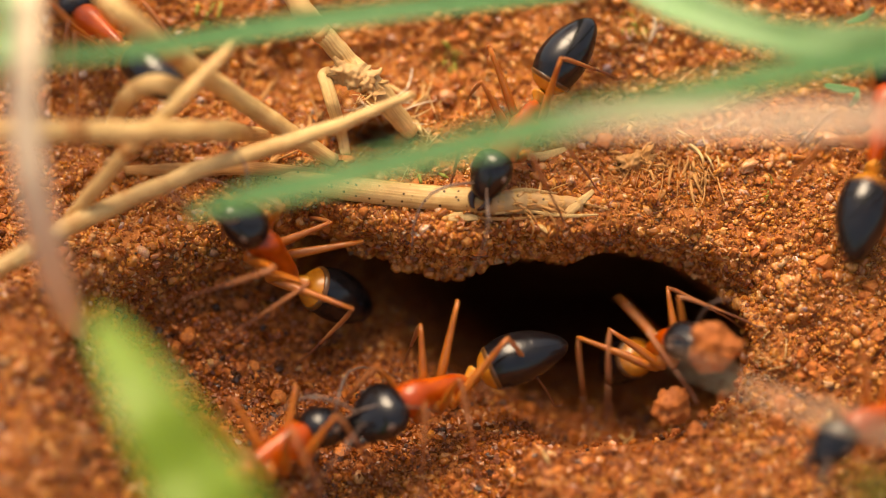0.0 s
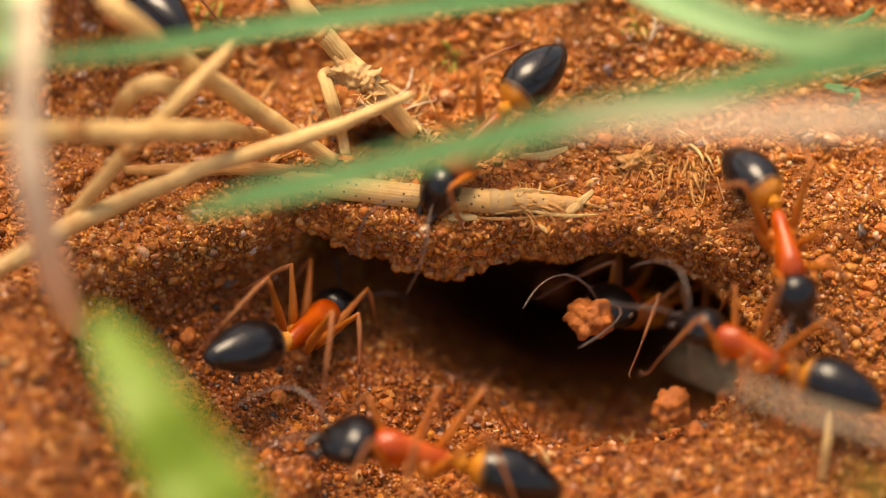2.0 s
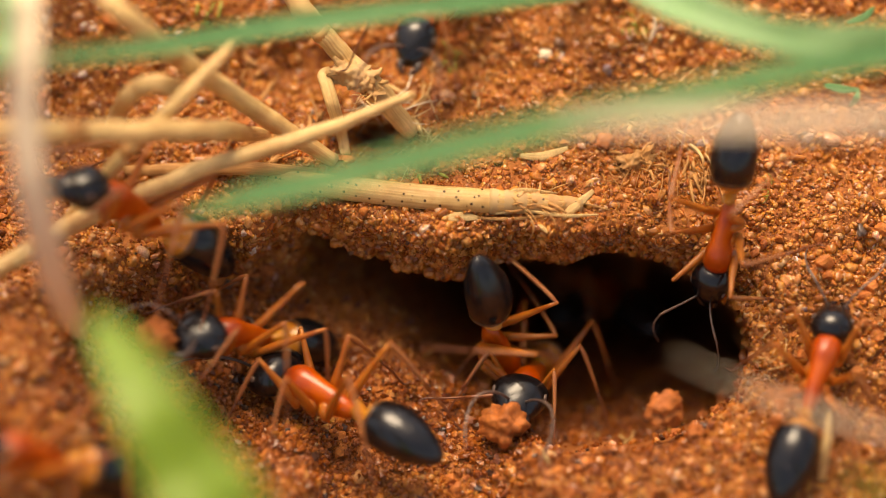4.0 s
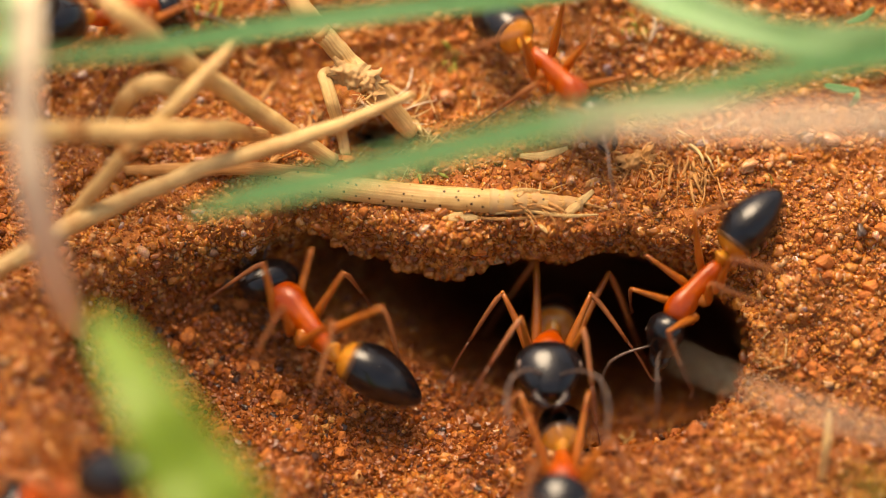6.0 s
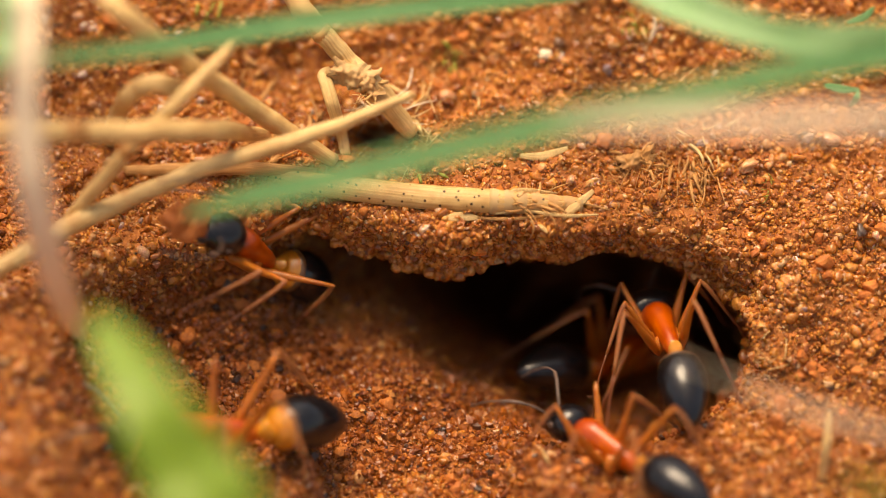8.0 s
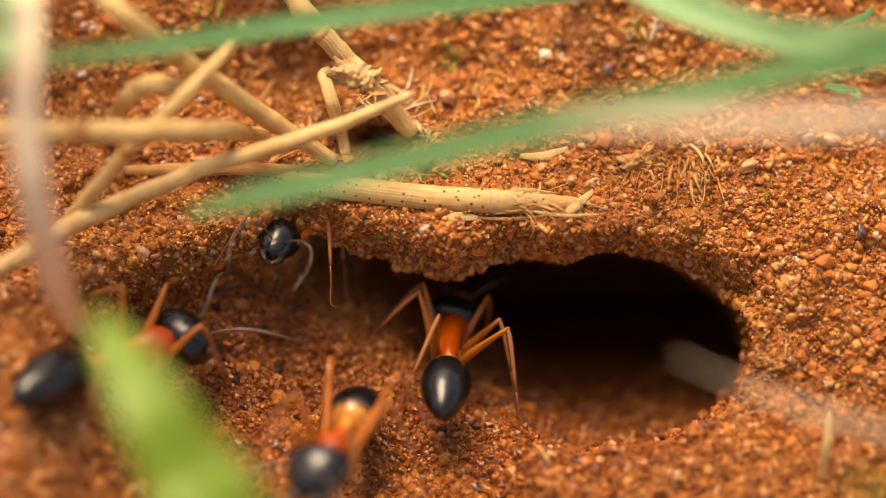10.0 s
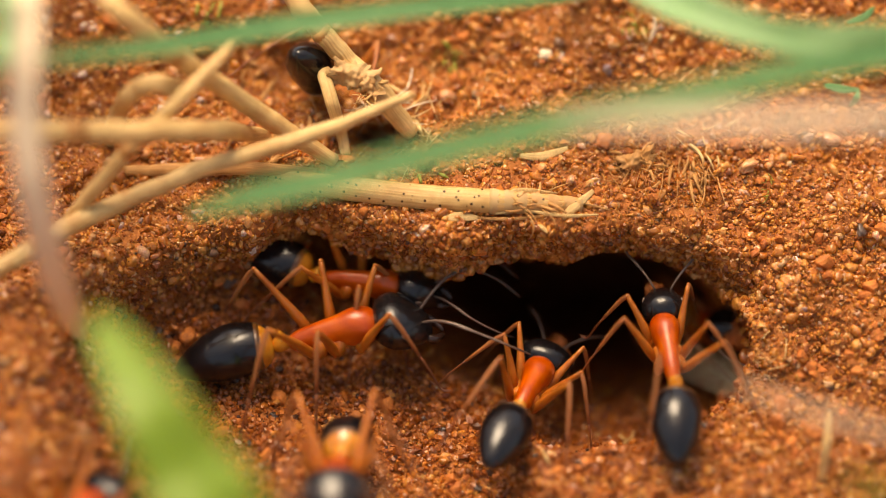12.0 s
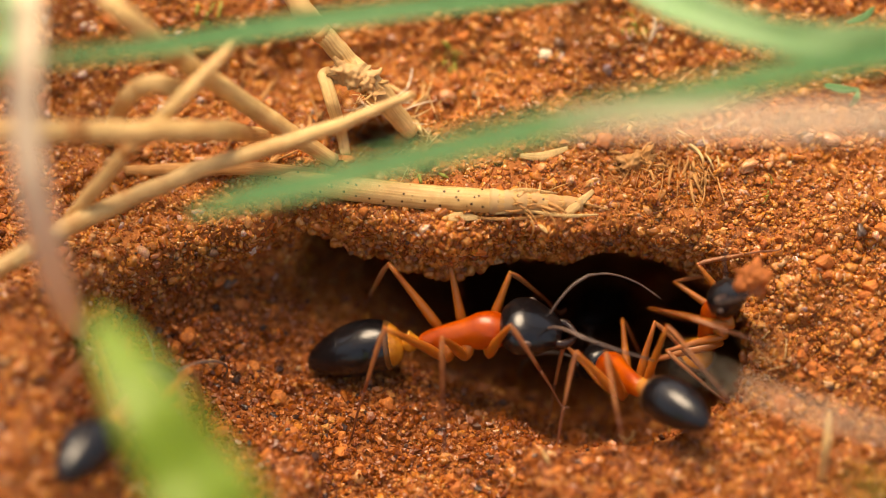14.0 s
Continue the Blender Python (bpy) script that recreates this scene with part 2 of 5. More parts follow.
def tube(bm, line, radii, sides=10, flat=1.0, up=(0, -C45, C45), fold=0.0):
    """A closed tube along a line; flat squeezes it along up; fold bends it to a V, as a leaf blade is."""
    rings, n = [], len(line)
    for i, p in enumerate(line):
        d = (line[min(i + 1, n - 1)] - line[max(i - 1, 0)]).normalized()
        side = d.cross(Vector(up))
        side = side.normalized() if side.length > 1e-6 else Vector((1, 0, 0))
        nor = side.cross(d).normalized()
        r = radii[i] if not isinstance(radii, (int, float)) else radii
        ring = []
        for k in range(sides):
            w = 2 * math.pi * k / sides
            x = math.cos(w)
            ring.append(bm.verts.new(p + side * (r * x) + nor * (r * flat * math.sin(w) + r * fold * abs(x))))
        rings.append(ring)
    for r0, r1 in zip(rings, rings[1:]):
        for k in range(sides):
            bm.faces.new((r0[k], r0[(k + 1) % sides], r1[(k + 1) % sides], r1[k]))
    bm.faces.new(rings[0][::-1])
    bm.faces.new(rings[-1])
    return rings


def solid(bm, rows, sides=20):
    """A round body along x from rows of (x, z, half width, half height), in millimetres."""
    rings = []
    for x, z, ry, rz in rows:
        rings.append([bm.verts.new(Vector((x, ry * math.cos(2 * math.pi * k / sides), z + rz * math.sin(2 * math.pi * k / sides))) * MM)
                      for k in range(sides)])
    for r0, r1 in zip(rings, rings[1:]):
        for k in range(sides):
            bm.faces.new((r0[k], r0[(k + 1) % sides], r1[(k + 1) % sides], r1[k]))
    bm.faces.new(rings[0][::-1])
    bm.faces.new(rings[-1])


def swept(rows, n):
    """More rows along a smooth profile."""
    out = []
    for i in range(n):
        x = i / (n - 1) * (len(rows) - 1)
        k = min(int(x), len(rows) - 2)
        t = x - k
        q = [rows[max(k - 1, 0)], rows[k], rows[k + 1], rows[min(k + 2, len(rows) - 1)]]
        out.append(tuple(0.5 * (2 * q[1][j] + (q[2][j] - q[0][j]) * t + (2 * q[0][j] - 5 * q[1][j] + 4 * q[2][j] - q[3][j]) * t * t
                                + (3 * q[1][j] - q[0][j] - 3 * q[2][j] + q[3][j]) * t ** 3) for j in range(4)))
    return [(x, z, max(a, 0.02), max(b, 0.02)) for x, z, a, b in out]

# ---------------------------------------------------------------- ground: one sheet out to the horizon
def build_ground():
    def axis(lo, hi, step):
        core = np.arange(lo, hi + step / 2, step)
        far = step * 1.45 ** np.arange(1, 33)
        reach = np.cumsum(far)
        return np.concatenate([(lo - reach)[::-1], core, hi + reach])
    A, B = np.meshgrid(axis(-27, 27, 0.15), axis(-15.5, 15.5, 0.15), indexing="ij")
    h, da, db = ground(A, B)
    a, b = A + da, B + db
    V = np.stack([a, (b - h) * C45, (b + h) * C45], -1).reshape(-1, 3) * MM
    na, nb = A.shape
    i = (np.arange(na - 1)[:, None] * nb + np.arange(nb - 1)[None, :]).ravel()
    F = np.stack([i, i + nb, i + nb + 1, i + 1], -1)
    ob = new("ground", mesh_of("ground", V, F, SOIL))
    tagged(ob, "orange-red sandy soil slope with a hollowed ant nest entrance", "ground", kind="structure")
    return ob


build_ground()


# ---------------------------------------------------------------- sand grains
def icosphere(level):
    bm = bmesh.new()
    bmesh.ops.create_icosphere(bm, subdivisions=level, radius=1.0)
    v = np.array([p.co[:] for p in bm.verts])
    f = np.array([[q.index for q in t.verts] for t in bm.faces])
    bm.free()
    return v, f


def scatter(name, count, size, mat, seed, level=1, keep=None, label="", bury=0.25, squash=0.75, area=(-22.6, 22.6, -12.8, 13.2), least=0.0, faceted=False):
    rs = np.random.RandomState(seed)
    v0, f0 = icosphere(level)
    a, b = rs.uniform(area[0], area[1], count), rs.uniform(area[2], area[3], count)
    ok = rs.rand(count) < (keep(a, b) if keep else 1.0)
    a, b = a[ok], b[ok]
    h, da, db = ground(a, b)
    e = 0.12
    ga, gb = ground(a + e, b), ground(a, b + e)
    ta = np.stack([e + ga[1] - da, ga[2] - db, ga[0] - h], -1)
    tb = np.stack([gb[1] - da, e + gb[2] - db, gb[0] - h], -1)
    steep = np.hypot(ta[:, 2], tb[:, 2]) / e
    ok = (h > -16) & (steep < 40) & (steep >= least)
    nor = np.cross(ta, tb)[ok]
    a, b, h, da, db = [x[ok] for x in (a, b, h, da, db)]
    n = len(a)
    nor /= np.linalg.norm(nor, axis=1, keepdims=True) + 1e-9
    r = size[0] * np.exp(rs.randn(n) * 0.58)
    r = np.clip(r, size[0] * 0.45, size[1])
    # a random turn and shape for each grain
    q = rs.randn(n, 4)
    q /= np.linalg.norm(q, axis=1, keepdims=True)
    w, x, y, z = q.T
    R = np.stack([1 - 2 * (y * y + z * z), 2 * (x * y - z * w), 2 * (x * z + y * w), 2 * (x * y + z * w), 1 - 2 * (x * x + z * z), 2 * (y * z - x * w),
                  2 * (x * z - y * w), 2 * (y * z + x * w), 1 - 2 * (x * x + y * y)], -1).reshape(n, 3, 3)
    lump = 1 + (0.07 if faceted else 0.085) * rs.randn(n, len(v0), 1).clip(-1.4, 1.4)
    shape = np.stack([rs.uniform(0.85, 1.25, n), rs.uniform(0.75, 1.05, n), rs.uniform(squash * 0.8, squash * 1.2, n)], -1)
    body = np.repeat(v0[None], n, 0)
    for _ in range(6):      # broken faces
        c = rs.randn(n, 3)
        c /= np.linalg.norm(c, axis=1, keepdims=True)
        over = np.maximum(np.einsum("nkj,nj->nk", body, c) - rs.uniform(*((0.38, 0.8) if faceted else (0.36, 0.78)), n)[:, None], 0)
        body = body - over[..., None] * c[:, None, :]
    P = body * 1.18 * lump * shape[:, None, :] * r[:, None, None]
    P = np.einsum("nij,nkj->nki", R, P)
    c = np.stack([a + da, b + db, h], -1) + nor * (r * (0.5 - bury))[:, None]
    P = P + c[:, None, :]
    V = np.stack([P[..., 0], (P[..., 1] - P[..., 2]) * C45, (P[..., 1] + P[..., 2]) * C45], -1).reshape(-1, 3) * MM
    F = (f0[None] + (np.arange(n) * len(v0))[:, None, None]).reshape(-1, 3)
    ob = new(name, mesh_of(name, V, F, mat, not faceted))
    return tagged(ob, label, "sand", kind="stuff")


def patchy(lo, hi, f, s):
    return lambda a, b: smooth(lo, hi, fbm(a * f + s, b * f - s, 3))


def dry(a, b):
    """Loose dry sand covers the mound; it thins out on the trampled, dug-out floor of the hollow and low on the slope.
    """
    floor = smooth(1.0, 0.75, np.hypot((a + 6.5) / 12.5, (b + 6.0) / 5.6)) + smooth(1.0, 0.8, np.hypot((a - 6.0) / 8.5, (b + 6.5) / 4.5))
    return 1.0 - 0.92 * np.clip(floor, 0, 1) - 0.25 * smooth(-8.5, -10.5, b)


scatter("sand_grains", 20500, (0.112, 0.31), GRAIN, 11, 2, lambda a, b: dry(a, b) * (0.5 + 0.5 * patchy(-0.15, 0.15, 0.4, 3)(a, b)), "coarse orange sand grains lying loose on the soil", 0.52)
scatter("fine_sand", 66000, (0.062, 0.15), GRAIN, 12, 1, lambda a, b: 0.05 + 0.95 * dry(a, b), "fine orange-brown sand crumbs coating the soil", 0.2, faceted=True)
scatter("quartz_grains", 3400, (0.13, 0.32), QUARTZ, 13, 2, lambda a, b: dry(a, b) * patchy(-0.25, 0.25, 0.3, 17)(a, b), "pale translucent quartz grains among the sand", 0.6)
scatter("soil_crumbs", 5200, (0.12, 0.42), CLAY, 14, 2, patchy(-0.15, 0.3, 0.22, 31), "bright orange clay crumbs on the nest mound", 0.4, faceted=True)
scatter("rim_grains", 30000, (0.10, 0.26), GRAIN, 15, 1, lambda a, b: 0.12 + 0.88 * dry(a, b), "sand grains sticking out of the nest's rim", 0.3, area=(-8, 16, -11, 1.5), least=1.3, faceted=True)
scatter("lip_grains", 9000, (0.115, 0.30), GRAIN, 19, 2, lambda a, b: smooth(-0.5, -0.1, lip_line(a) - b) * smooth(1.1, 0.9, lip_line(a) - b), "coarse amber sand grains on the overhanging lip", 0.3, area=(-7, 7, -3.2, 2.2))
# darker crumbs take over where the sand thins out
scatter("hollow_crumbs", 44000, (0.075, 0.26), DARK_CRUMB, 16, 1, lambda a, b: 1.1 - dry(a, b), "dark red-brown crumbs of dug soil in the hollow", 0.15, area=(-21, 15, -12.8, 0.5), faceted=True)


# ---------------------------------------------------------------- grass and straw
def fibre_uv(bm, rings, line):
    """UV: round the strand, and along it in millimetres."""
    layer = bm.loops.layers.uv.new("UVMap")
    place, run = {}, 0.0
    for i, ring in enumerate(rings):
        run += (line[i] - line[i - 1]).length / MM if i else 0.0
        for k, v in enumerate(ring):
            place[v] = (k / len(ring), run)
    for f in bm.faces:
        for loop in f.loops:
            loop[layer].uv = place[loop.vert]


def strand(name, label, mat, points, half_widths, flat, fold):
    """A blade, straw or fibre along points in the slope's axes; half widths in millimetres."""
    n = max(12, 9 * len(points))
    line = spline([at(*p) for p in points], n)
    radii = [p.x * MM for p in spline([(w, 0, 0) for w in half_widths], n)]
    rs = random.Random(len(scene.objects))
    if flat > 0.6 and half_widths[1] > 0.3 and name == "straw":
        s = rs.uniform(0, 50)
        radii = [r * (1 + 0.10 * noise.noise((i * 0.45, s, 0)) + 0.03 * rs.uniform(-1, 1)) for i, r in enumerate(radii)]
        line = [p + at(0.0, 1.0, 0.6) * (0.22 * half_widths[1] * noise.noise((i * 0.3, s + 9, 0))) for i, p in enumerate(line)]
    bm = bmesh.new()
    fibre_uv(bm, tube(bm, line, [max(r, 0.02 * MM) for r in radii], 16 if half_widths[1] > 0.2 else 8, flat, (0, -C45, C45), fold), line)
    ob = part(name, bm, mat, None)
    if "grass_blade" in name or "dry_blade" in name:
        bm = bmesh.new()
        tube(bm, [p - Vector((0, -C45, C45)) * (r * flat) for p, r in zip(line, radii)], [max(r * 0.09, 0.02 * MM) for r in radii], 6)
        part("midrib", bm, mat, ob)
    elif name == "plant_stem":
        k = int(n * 0.68)
        bm = bmesh.new()
        tube(bm, line[k:], [r * (1.03 + 0.07 * math.sin(i * 1.9)) for i, r in enumerate(radii[k:])], 14, flat)
        part("sheath", bm, HUSK, ob, "torn brown sheath at the broken end")
    elif name == "straw" and flat > 0.6:
        i = int(n * 0.42)
        bm = bmesh.new()
        tube(bm, line[i - 1:i + 2], [radii[i] * 0.98, radii[i] * 1.07, radii[i] * 0.98], 14)
        part("node", bm, FIBRE, ob, "darker swollen stalk joint")
    return tagged(ob, label, "grass" if "blade" in name else "straw")


# ---------------------------------------------------------------- grass, straw and splinters
strand('grass_blade', 'long green grass blade arching over the nest', GREEN, [(34.58, 12.59, -3.97), (25.62, 10.11, 11.70), (19.23, 8.56, 16.90), (14.89, 7.64, 19.50), (9.98, 6.46, 20.80), (5.18, 5.42, 20.80), (0.39, 4.33, 19.50), (-4.48, 3.14, 18.20), (-8.19, 2.35, 16.90), (-11.21, 1.51, 15.60)],
       [0.41, 0.68, 0.69, 0.60, 0.62, 0.67, 0.65, 0.63, 0.54, 0.17], 0.12, 0.3)
strand('grass_blade', 'green grass blade running past the straw', GREEN, [(-28.08, 7.90, -2.75), (-22.45, 8.02, 10.40), (-17.75, 8.24, 16.90), (-13.28, 8.85, 14.30), (-7.16, 9.99, 11.70), (-1.36, 10.77, 11.70), (2.95, 11.33, 10.40), (8.24, 12.29, 5.20), (14.13, 14.27, -4.47)],
       [0.22, 0.25, 0.32, 0.42, 0.50, 0.48, 0.51, 0.39, 0.14], 0.12, 0.3)
strand('grass_blade', 'pale green grass blade bending out over the mound', SILVER, [(5.92, 14.56, -4.74), (8.53, 12.09, 10.40), (10.42, 10.92, 13.00), (13.58, 9.67, 14.30), (16.56, 9.18, 14.30), (19.50, 9.18, 14.30), (25.80, 9.67, 10.40), (33.24, 10.96, -4.08)],
       [0.55, 0.76, 0.88, 0.77, 0.77, 0.82, 0.63, 0.27], 0.12, 0.3)
strand('grass_blade', 'bright lime-green young grass blade with a pointed tip', LIME, [(-5.63, -20.35, 12.22), (-7.54, -15.82, 20.80), (-8.81, -11.68, 28.60), (-10.42, -8.93, 28.60), (-11.80, -6.63, 28.60), (-12.93, -4.83, 27.30), (-13.96, -3.36, 26.00), (-14.54, -2.42, 26.00)],
       [2.01, 2.52, 2.30, 1.89, 1.49, 1.10, 0.70, 0.12], 0.1, 0.25)
strand('grass_blade', 'short lime-green grass blade beside the mound', LIME, [(27.24, -18.12, 9.17), (22.56, -12.99, 20.00), (19.37, -10.75, 27.00), (17.31, -9.60, 29.00), (16.40, -9.25, 29.00)],
       [0.38, 0.53, 0.42, 0.25, 0.07], 0.12, 0.3)
strand('grass_blade', 'pale green grass blade beside the straw', SILVER, [(-21.45, 20.80, -9.60), (-18.91, 12.21, 18.00), (-18.75, 9.13, 21.00), (-19.19, 7.26, 20.00), (-22.80, 4.89, -1.75)],
       [0.34, 0.41, 0.41, 0.31, 0.11], 0.12, 0.3)
strand('dry_blade', 'bleached dry grass blade standing beside the straw', PALE, [(-20.23, 19.58, -8.58), (-18.14, 12.84, 16.00), (-17.84, 9.19, 20.00), (-17.89, 5.81, 20.00), (-17.55, 2.45, 19.00), (-17.05, -0.71, 16.00), (-16.68, -3.01, 11.00), (-16.95, -4.19, 3.45)],
       [0.49, 0.64, 0.69, 0.65, 0.69, 0.70, 0.51, 0.28], 0.2, 0.2)
strand('dry_blade', 'bleached dry blade arching across the mound', PALE, [(33.01, 7.36, -2.67), (26.33, 6.08, 15.60), (18.27, 5.43, 26.00), (12.99, 5.26, 28.60), (9.09, 5.26, 28.60), (6.38, 5.20, 27.30), (4.53, 5.07, 27.30)],
       [0.41, 0.49, 0.51, 0.46, 0.37, 0.23, 0.07], 0.15, 0.2)
strand('dry_blade', 'thin bleached dry blade reaching over the nest rim', PALE, [(31.80, -11.48, 4.72), (25.45, -9.74, 13.00), (18.69, -7.72, 22.00), (14.52, -6.46, 24.00), (11.69, -5.35, 24.00), (10.20, -4.68, 24.00), (9.75, -4.46, 24.00)],
       [0.13, 0.19, 0.21, 0.14, 0.05, 0.04, 0.03], 0.12, 0.2)
strand('straw', 'thick dry grass stalk leaning on the mound', STRAW, [(-18.32, 15.56, -0.03), (-15.44, 11.54, 9.00), (-12.49, 9.06, 7.20), (-10.10, 7.40, 3.60), (-7.56, 5.67, 1.20), (-5.21, 4.24, -0.60)],
       [0.46, 0.49, 0.49, 0.47, 0.45, 0.36], 1, 0)
strand('straw', 'dry grass stalk with a frayed broken end', STRAW, [(-9.53, 15.10, -1.02), (-7.32, 12.19, 0.46), (-5.86, 10.41, 0.26), (-4.49, 8.89, -0.56), (-3.22, 7.59, -0.30), (-1.51, 5.57, -1.84)],
       [0.51, 0.51, 0.48, 0.51, 0.59, 0.41], 1, 0)
strand('straw', 'long pale dry straw lying across the hollow', STRAW, [(-28.19, -5.17, 5.84), (-23.08, -2.20, 5.00), (-20.48, -0.89, 5.00), (-17.18, 1.14, 3.80), (-11.41, 3.65, 3.60), (-5.89, 5.39, 3.70), (-1.29, 7.25, 3.80)],
       [0.40, 0.43, 0.45, 0.45, 0.41, 0.37, 0.17], 1, 0)
strand('straw', 'short dry straw propped between the stalks', STRAW, [(-17.92, 1.10, 1.50), (-16.64, 2.25, 4.00), (-14.65, 4.39, 6.00), (-12.13, 6.79, 7.00), (-9.97, 9.12, 6.00), (-9.29, 10.53, 4.00)],
       [0.29, 0.34, 0.35, 0.33, 0.27, 0.16], 1, 0)
strand('straw', 'weathered straw lying flat behind the stalks', STRAW, [(-26.62, 5.84, -2.03), (-20.00, 5.33, 9.50), (-14.94, 5.35, 9.00), (-10.52, 5.45, 5.50), (-8.48, 5.43, -1.63)],
       [0.51, 0.51, 0.51, 0.47, 0.30], 0.8, 0)
strand('straw', 'kinked dry grass blade folded over the straw', STRAW, [(-16.08, 5.17, -2.16), (-14.95, 6.55, 4.50), (-14.15, 7.35, 5.80), (-13.30, 7.62, 6.00), (-12.40, 7.45, 5.80), (-11.70, 7.10, 5.00)],
       [0.41, 0.42, 0.42, 0.44, 0.46, 0.35], 0.4, 0)
strand('straw', 'hooked dry leaf sheath stuck in the soil', STRAW, [(-4.64, 4.48, -1.42), (-4.83, 5.42, -1.50), (-5.19, 6.72, 0.23), (-5.51, 7.79, 0.20), (-5.68, 8.28, -0.02), (-5.36, 8.55, -0.13)],
       [0.24, 0.27, 0.32, 0.32, 0.27, 0.16], 0.5, 0)
strand('straw', 'thin weathered straw half buried near the lip', FIBRE, [(-15.21, 3.72, -1.30), (-12.24, 3.80, -1.33), (-8.95, 3.83, -0.19), (-6.01, 3.57, -0.36)],
       [0.24, 0.32, 0.32, 0.24], 0.7, 0)
strand('plant_stem', 'speckled tan plant stem embedded in the lip of the nest', STEM, [(-8.17, 3.47, -0.57), (-6.00, 3.08, 0.17), (-3.58, 2.75, 0.46), (-0.64, 2.43, 0.48), (2.03, 2.27, 0.97), (4.16, 2.16, 0.70), (6.55, 2.03, 0.25)],
       [0.40, 0.54, 0.59, 0.61, 0.58, 0.50, 0.40], 0.8, 0)
strand('splinter', 'split straw splinter on the nest lip', STRAW, [(5.62, 1.46, 1.25), (6.25, 2.00, 0.63), (7.13, 2.76, -0.01)],
       [0.13, 0.23, 0.11], 0.4, 0)
strand('splinter', "long frayed strip split off the stem's end", FIBRE, [(3.89, 2.43, 0.86), (5.78, 2.38, 0.35), (7.91, 1.84, 0.42)],
       [0.07, 0.09, 0.04], 0.4, 0)
strand('splinter', "frayed strip split off the stem's end", STRAW, [(3.76, 1.84, 1.06), (5.75, 1.57, 1.33), (7.37, 1.63, 0.55)],
       [0.05, 0.09, 0.04], 0.4, 0)
strand('splinter', 'brown bark strip under the stem', FIBRE, [(0.96, 1.52, 0.99), (3.09, 1.41, 1.10), (5.49, 1.63, 1.00)],
       [0.05, 0.09, 0.04], 0.4, 0)
strand('splinter', 'flat straw flake pressed in the sand', STRAW, [(0.03, 1.41, 1.18), (0.83, 1.52, 0.98), (1.63, 1.47, 1.04)],
       [0.13, 0.24, 0.11], 0.3, 0)
strand('splinter', 'frayed straw flake beside the speckled stem', STRAW, [(2.42, 1.68, 1.14), (3.36, 1.84, 1.10), (4.70, 2.00, 0.66)],
       [0.07, 0.11, 0.05], 0.3, 0)
strand('splinter', 'frayed straw flake beside the speckled stem', STRAW, [(2.69, 2.56, 0.84), (3.76, 2.77, 0.83), (5.38, 2.65, 0.03)],
       [0.08, 0.12, 0.05], 0.3, 0)
strand('splinter', 'pale straw chip lying on the sand', STRAW, [(3.67, 4.45, -1.23), (4.74, 4.42, -1.03), (5.96, 4.82, -1.21)],
       [0.11, 0.22, 0.11], 0.3, 0)
strand('splinter', 'pale straw chip standing in the sand', PALE, [(9.97, 10.05, -3.34), (10.18, 10.50, -3.18), (10.22, 11.17, -2.99)],
       [0.08, 0.12, 0.05], 0.6, 0)
strand('splinter', 'small straw chip lying on the sand', STRAW, [(3.89, 0.88, 0.94), (4.55, 1.04, 1.38), (4.95, 0.77, 1.45)],
       [0.08, 0.13, 0.07], 0.4, 0)
strand('splinter', 'thin straw bristle standing in the soil', STRAW, [(17.57, -10.71, 4.43), (17.69, -9.09, 5.49), (17.82, -7.53, 5.46)],
       [0.18, 0.21, 0.10], 0.6, 0)
strand('splinter', 'thin curled plant fibre on the nest rim', STRAW, [(8.68, -9.30, -1.96), (9.09, -9.09, -3.18), (9.20, -8.74, -3.31)],
       [0.07, 0.08, 0.04], 1, 0)
strand('splinter', 'thin plant fibre on the nest rim', STRAW, [(8.91, -9.27, -2.89), (8.61, -9.07, -3.40), (8.50, -8.96, -3.44)],
       [0.05, 0.07, 0.04], 1, 0)
strand('splinter', 'thin plant fibre in the hollow', STRAW, [(4.64, -9.41, 3.19), (4.78, -9.64, 3.91), (4.93, -10.00, 4.01)],
       [0.05, 0.08, 0.05], 1, 0)
strand('splinter', 'whitish husk scrap stuck on a grass blade', PALE, [(-1.52, 10.89, 10.50), (-1.41, 10.48, 11.50), (-1.34, 10.15, 11.00)],
       [0.08, 0.11, 0.06], 0.6, 0)
strand('leaf_flake', 'torn green leaf flake on the sand', GREEN, [(18.35, 7.90, -2.69), (19.15, 7.68, -2.53), (20.00, 7.62, -2.38)],
       [0.11, 0.22, 0.08], 0.2, 0.2)
strand('leaf_flake', 'torn pale green leaf flake on the sand', GREEN, [(19.56, 6.81, -2.53), (19.82, 7.20, -2.13), (19.94, 7.61, -2.34)],
       [0.08, 0.16, 0.07], 0.2, 0.2)
strand('leaf_flake', 'torn pale green leaf flake on the sand', GREEN, [(19.47, 10.85, -3.04), (20.26, 11.16, -2.77), (20.74, 11.65, -2.70)],
       [0.08, 0.19, 0.07], 0.2, 0.2)


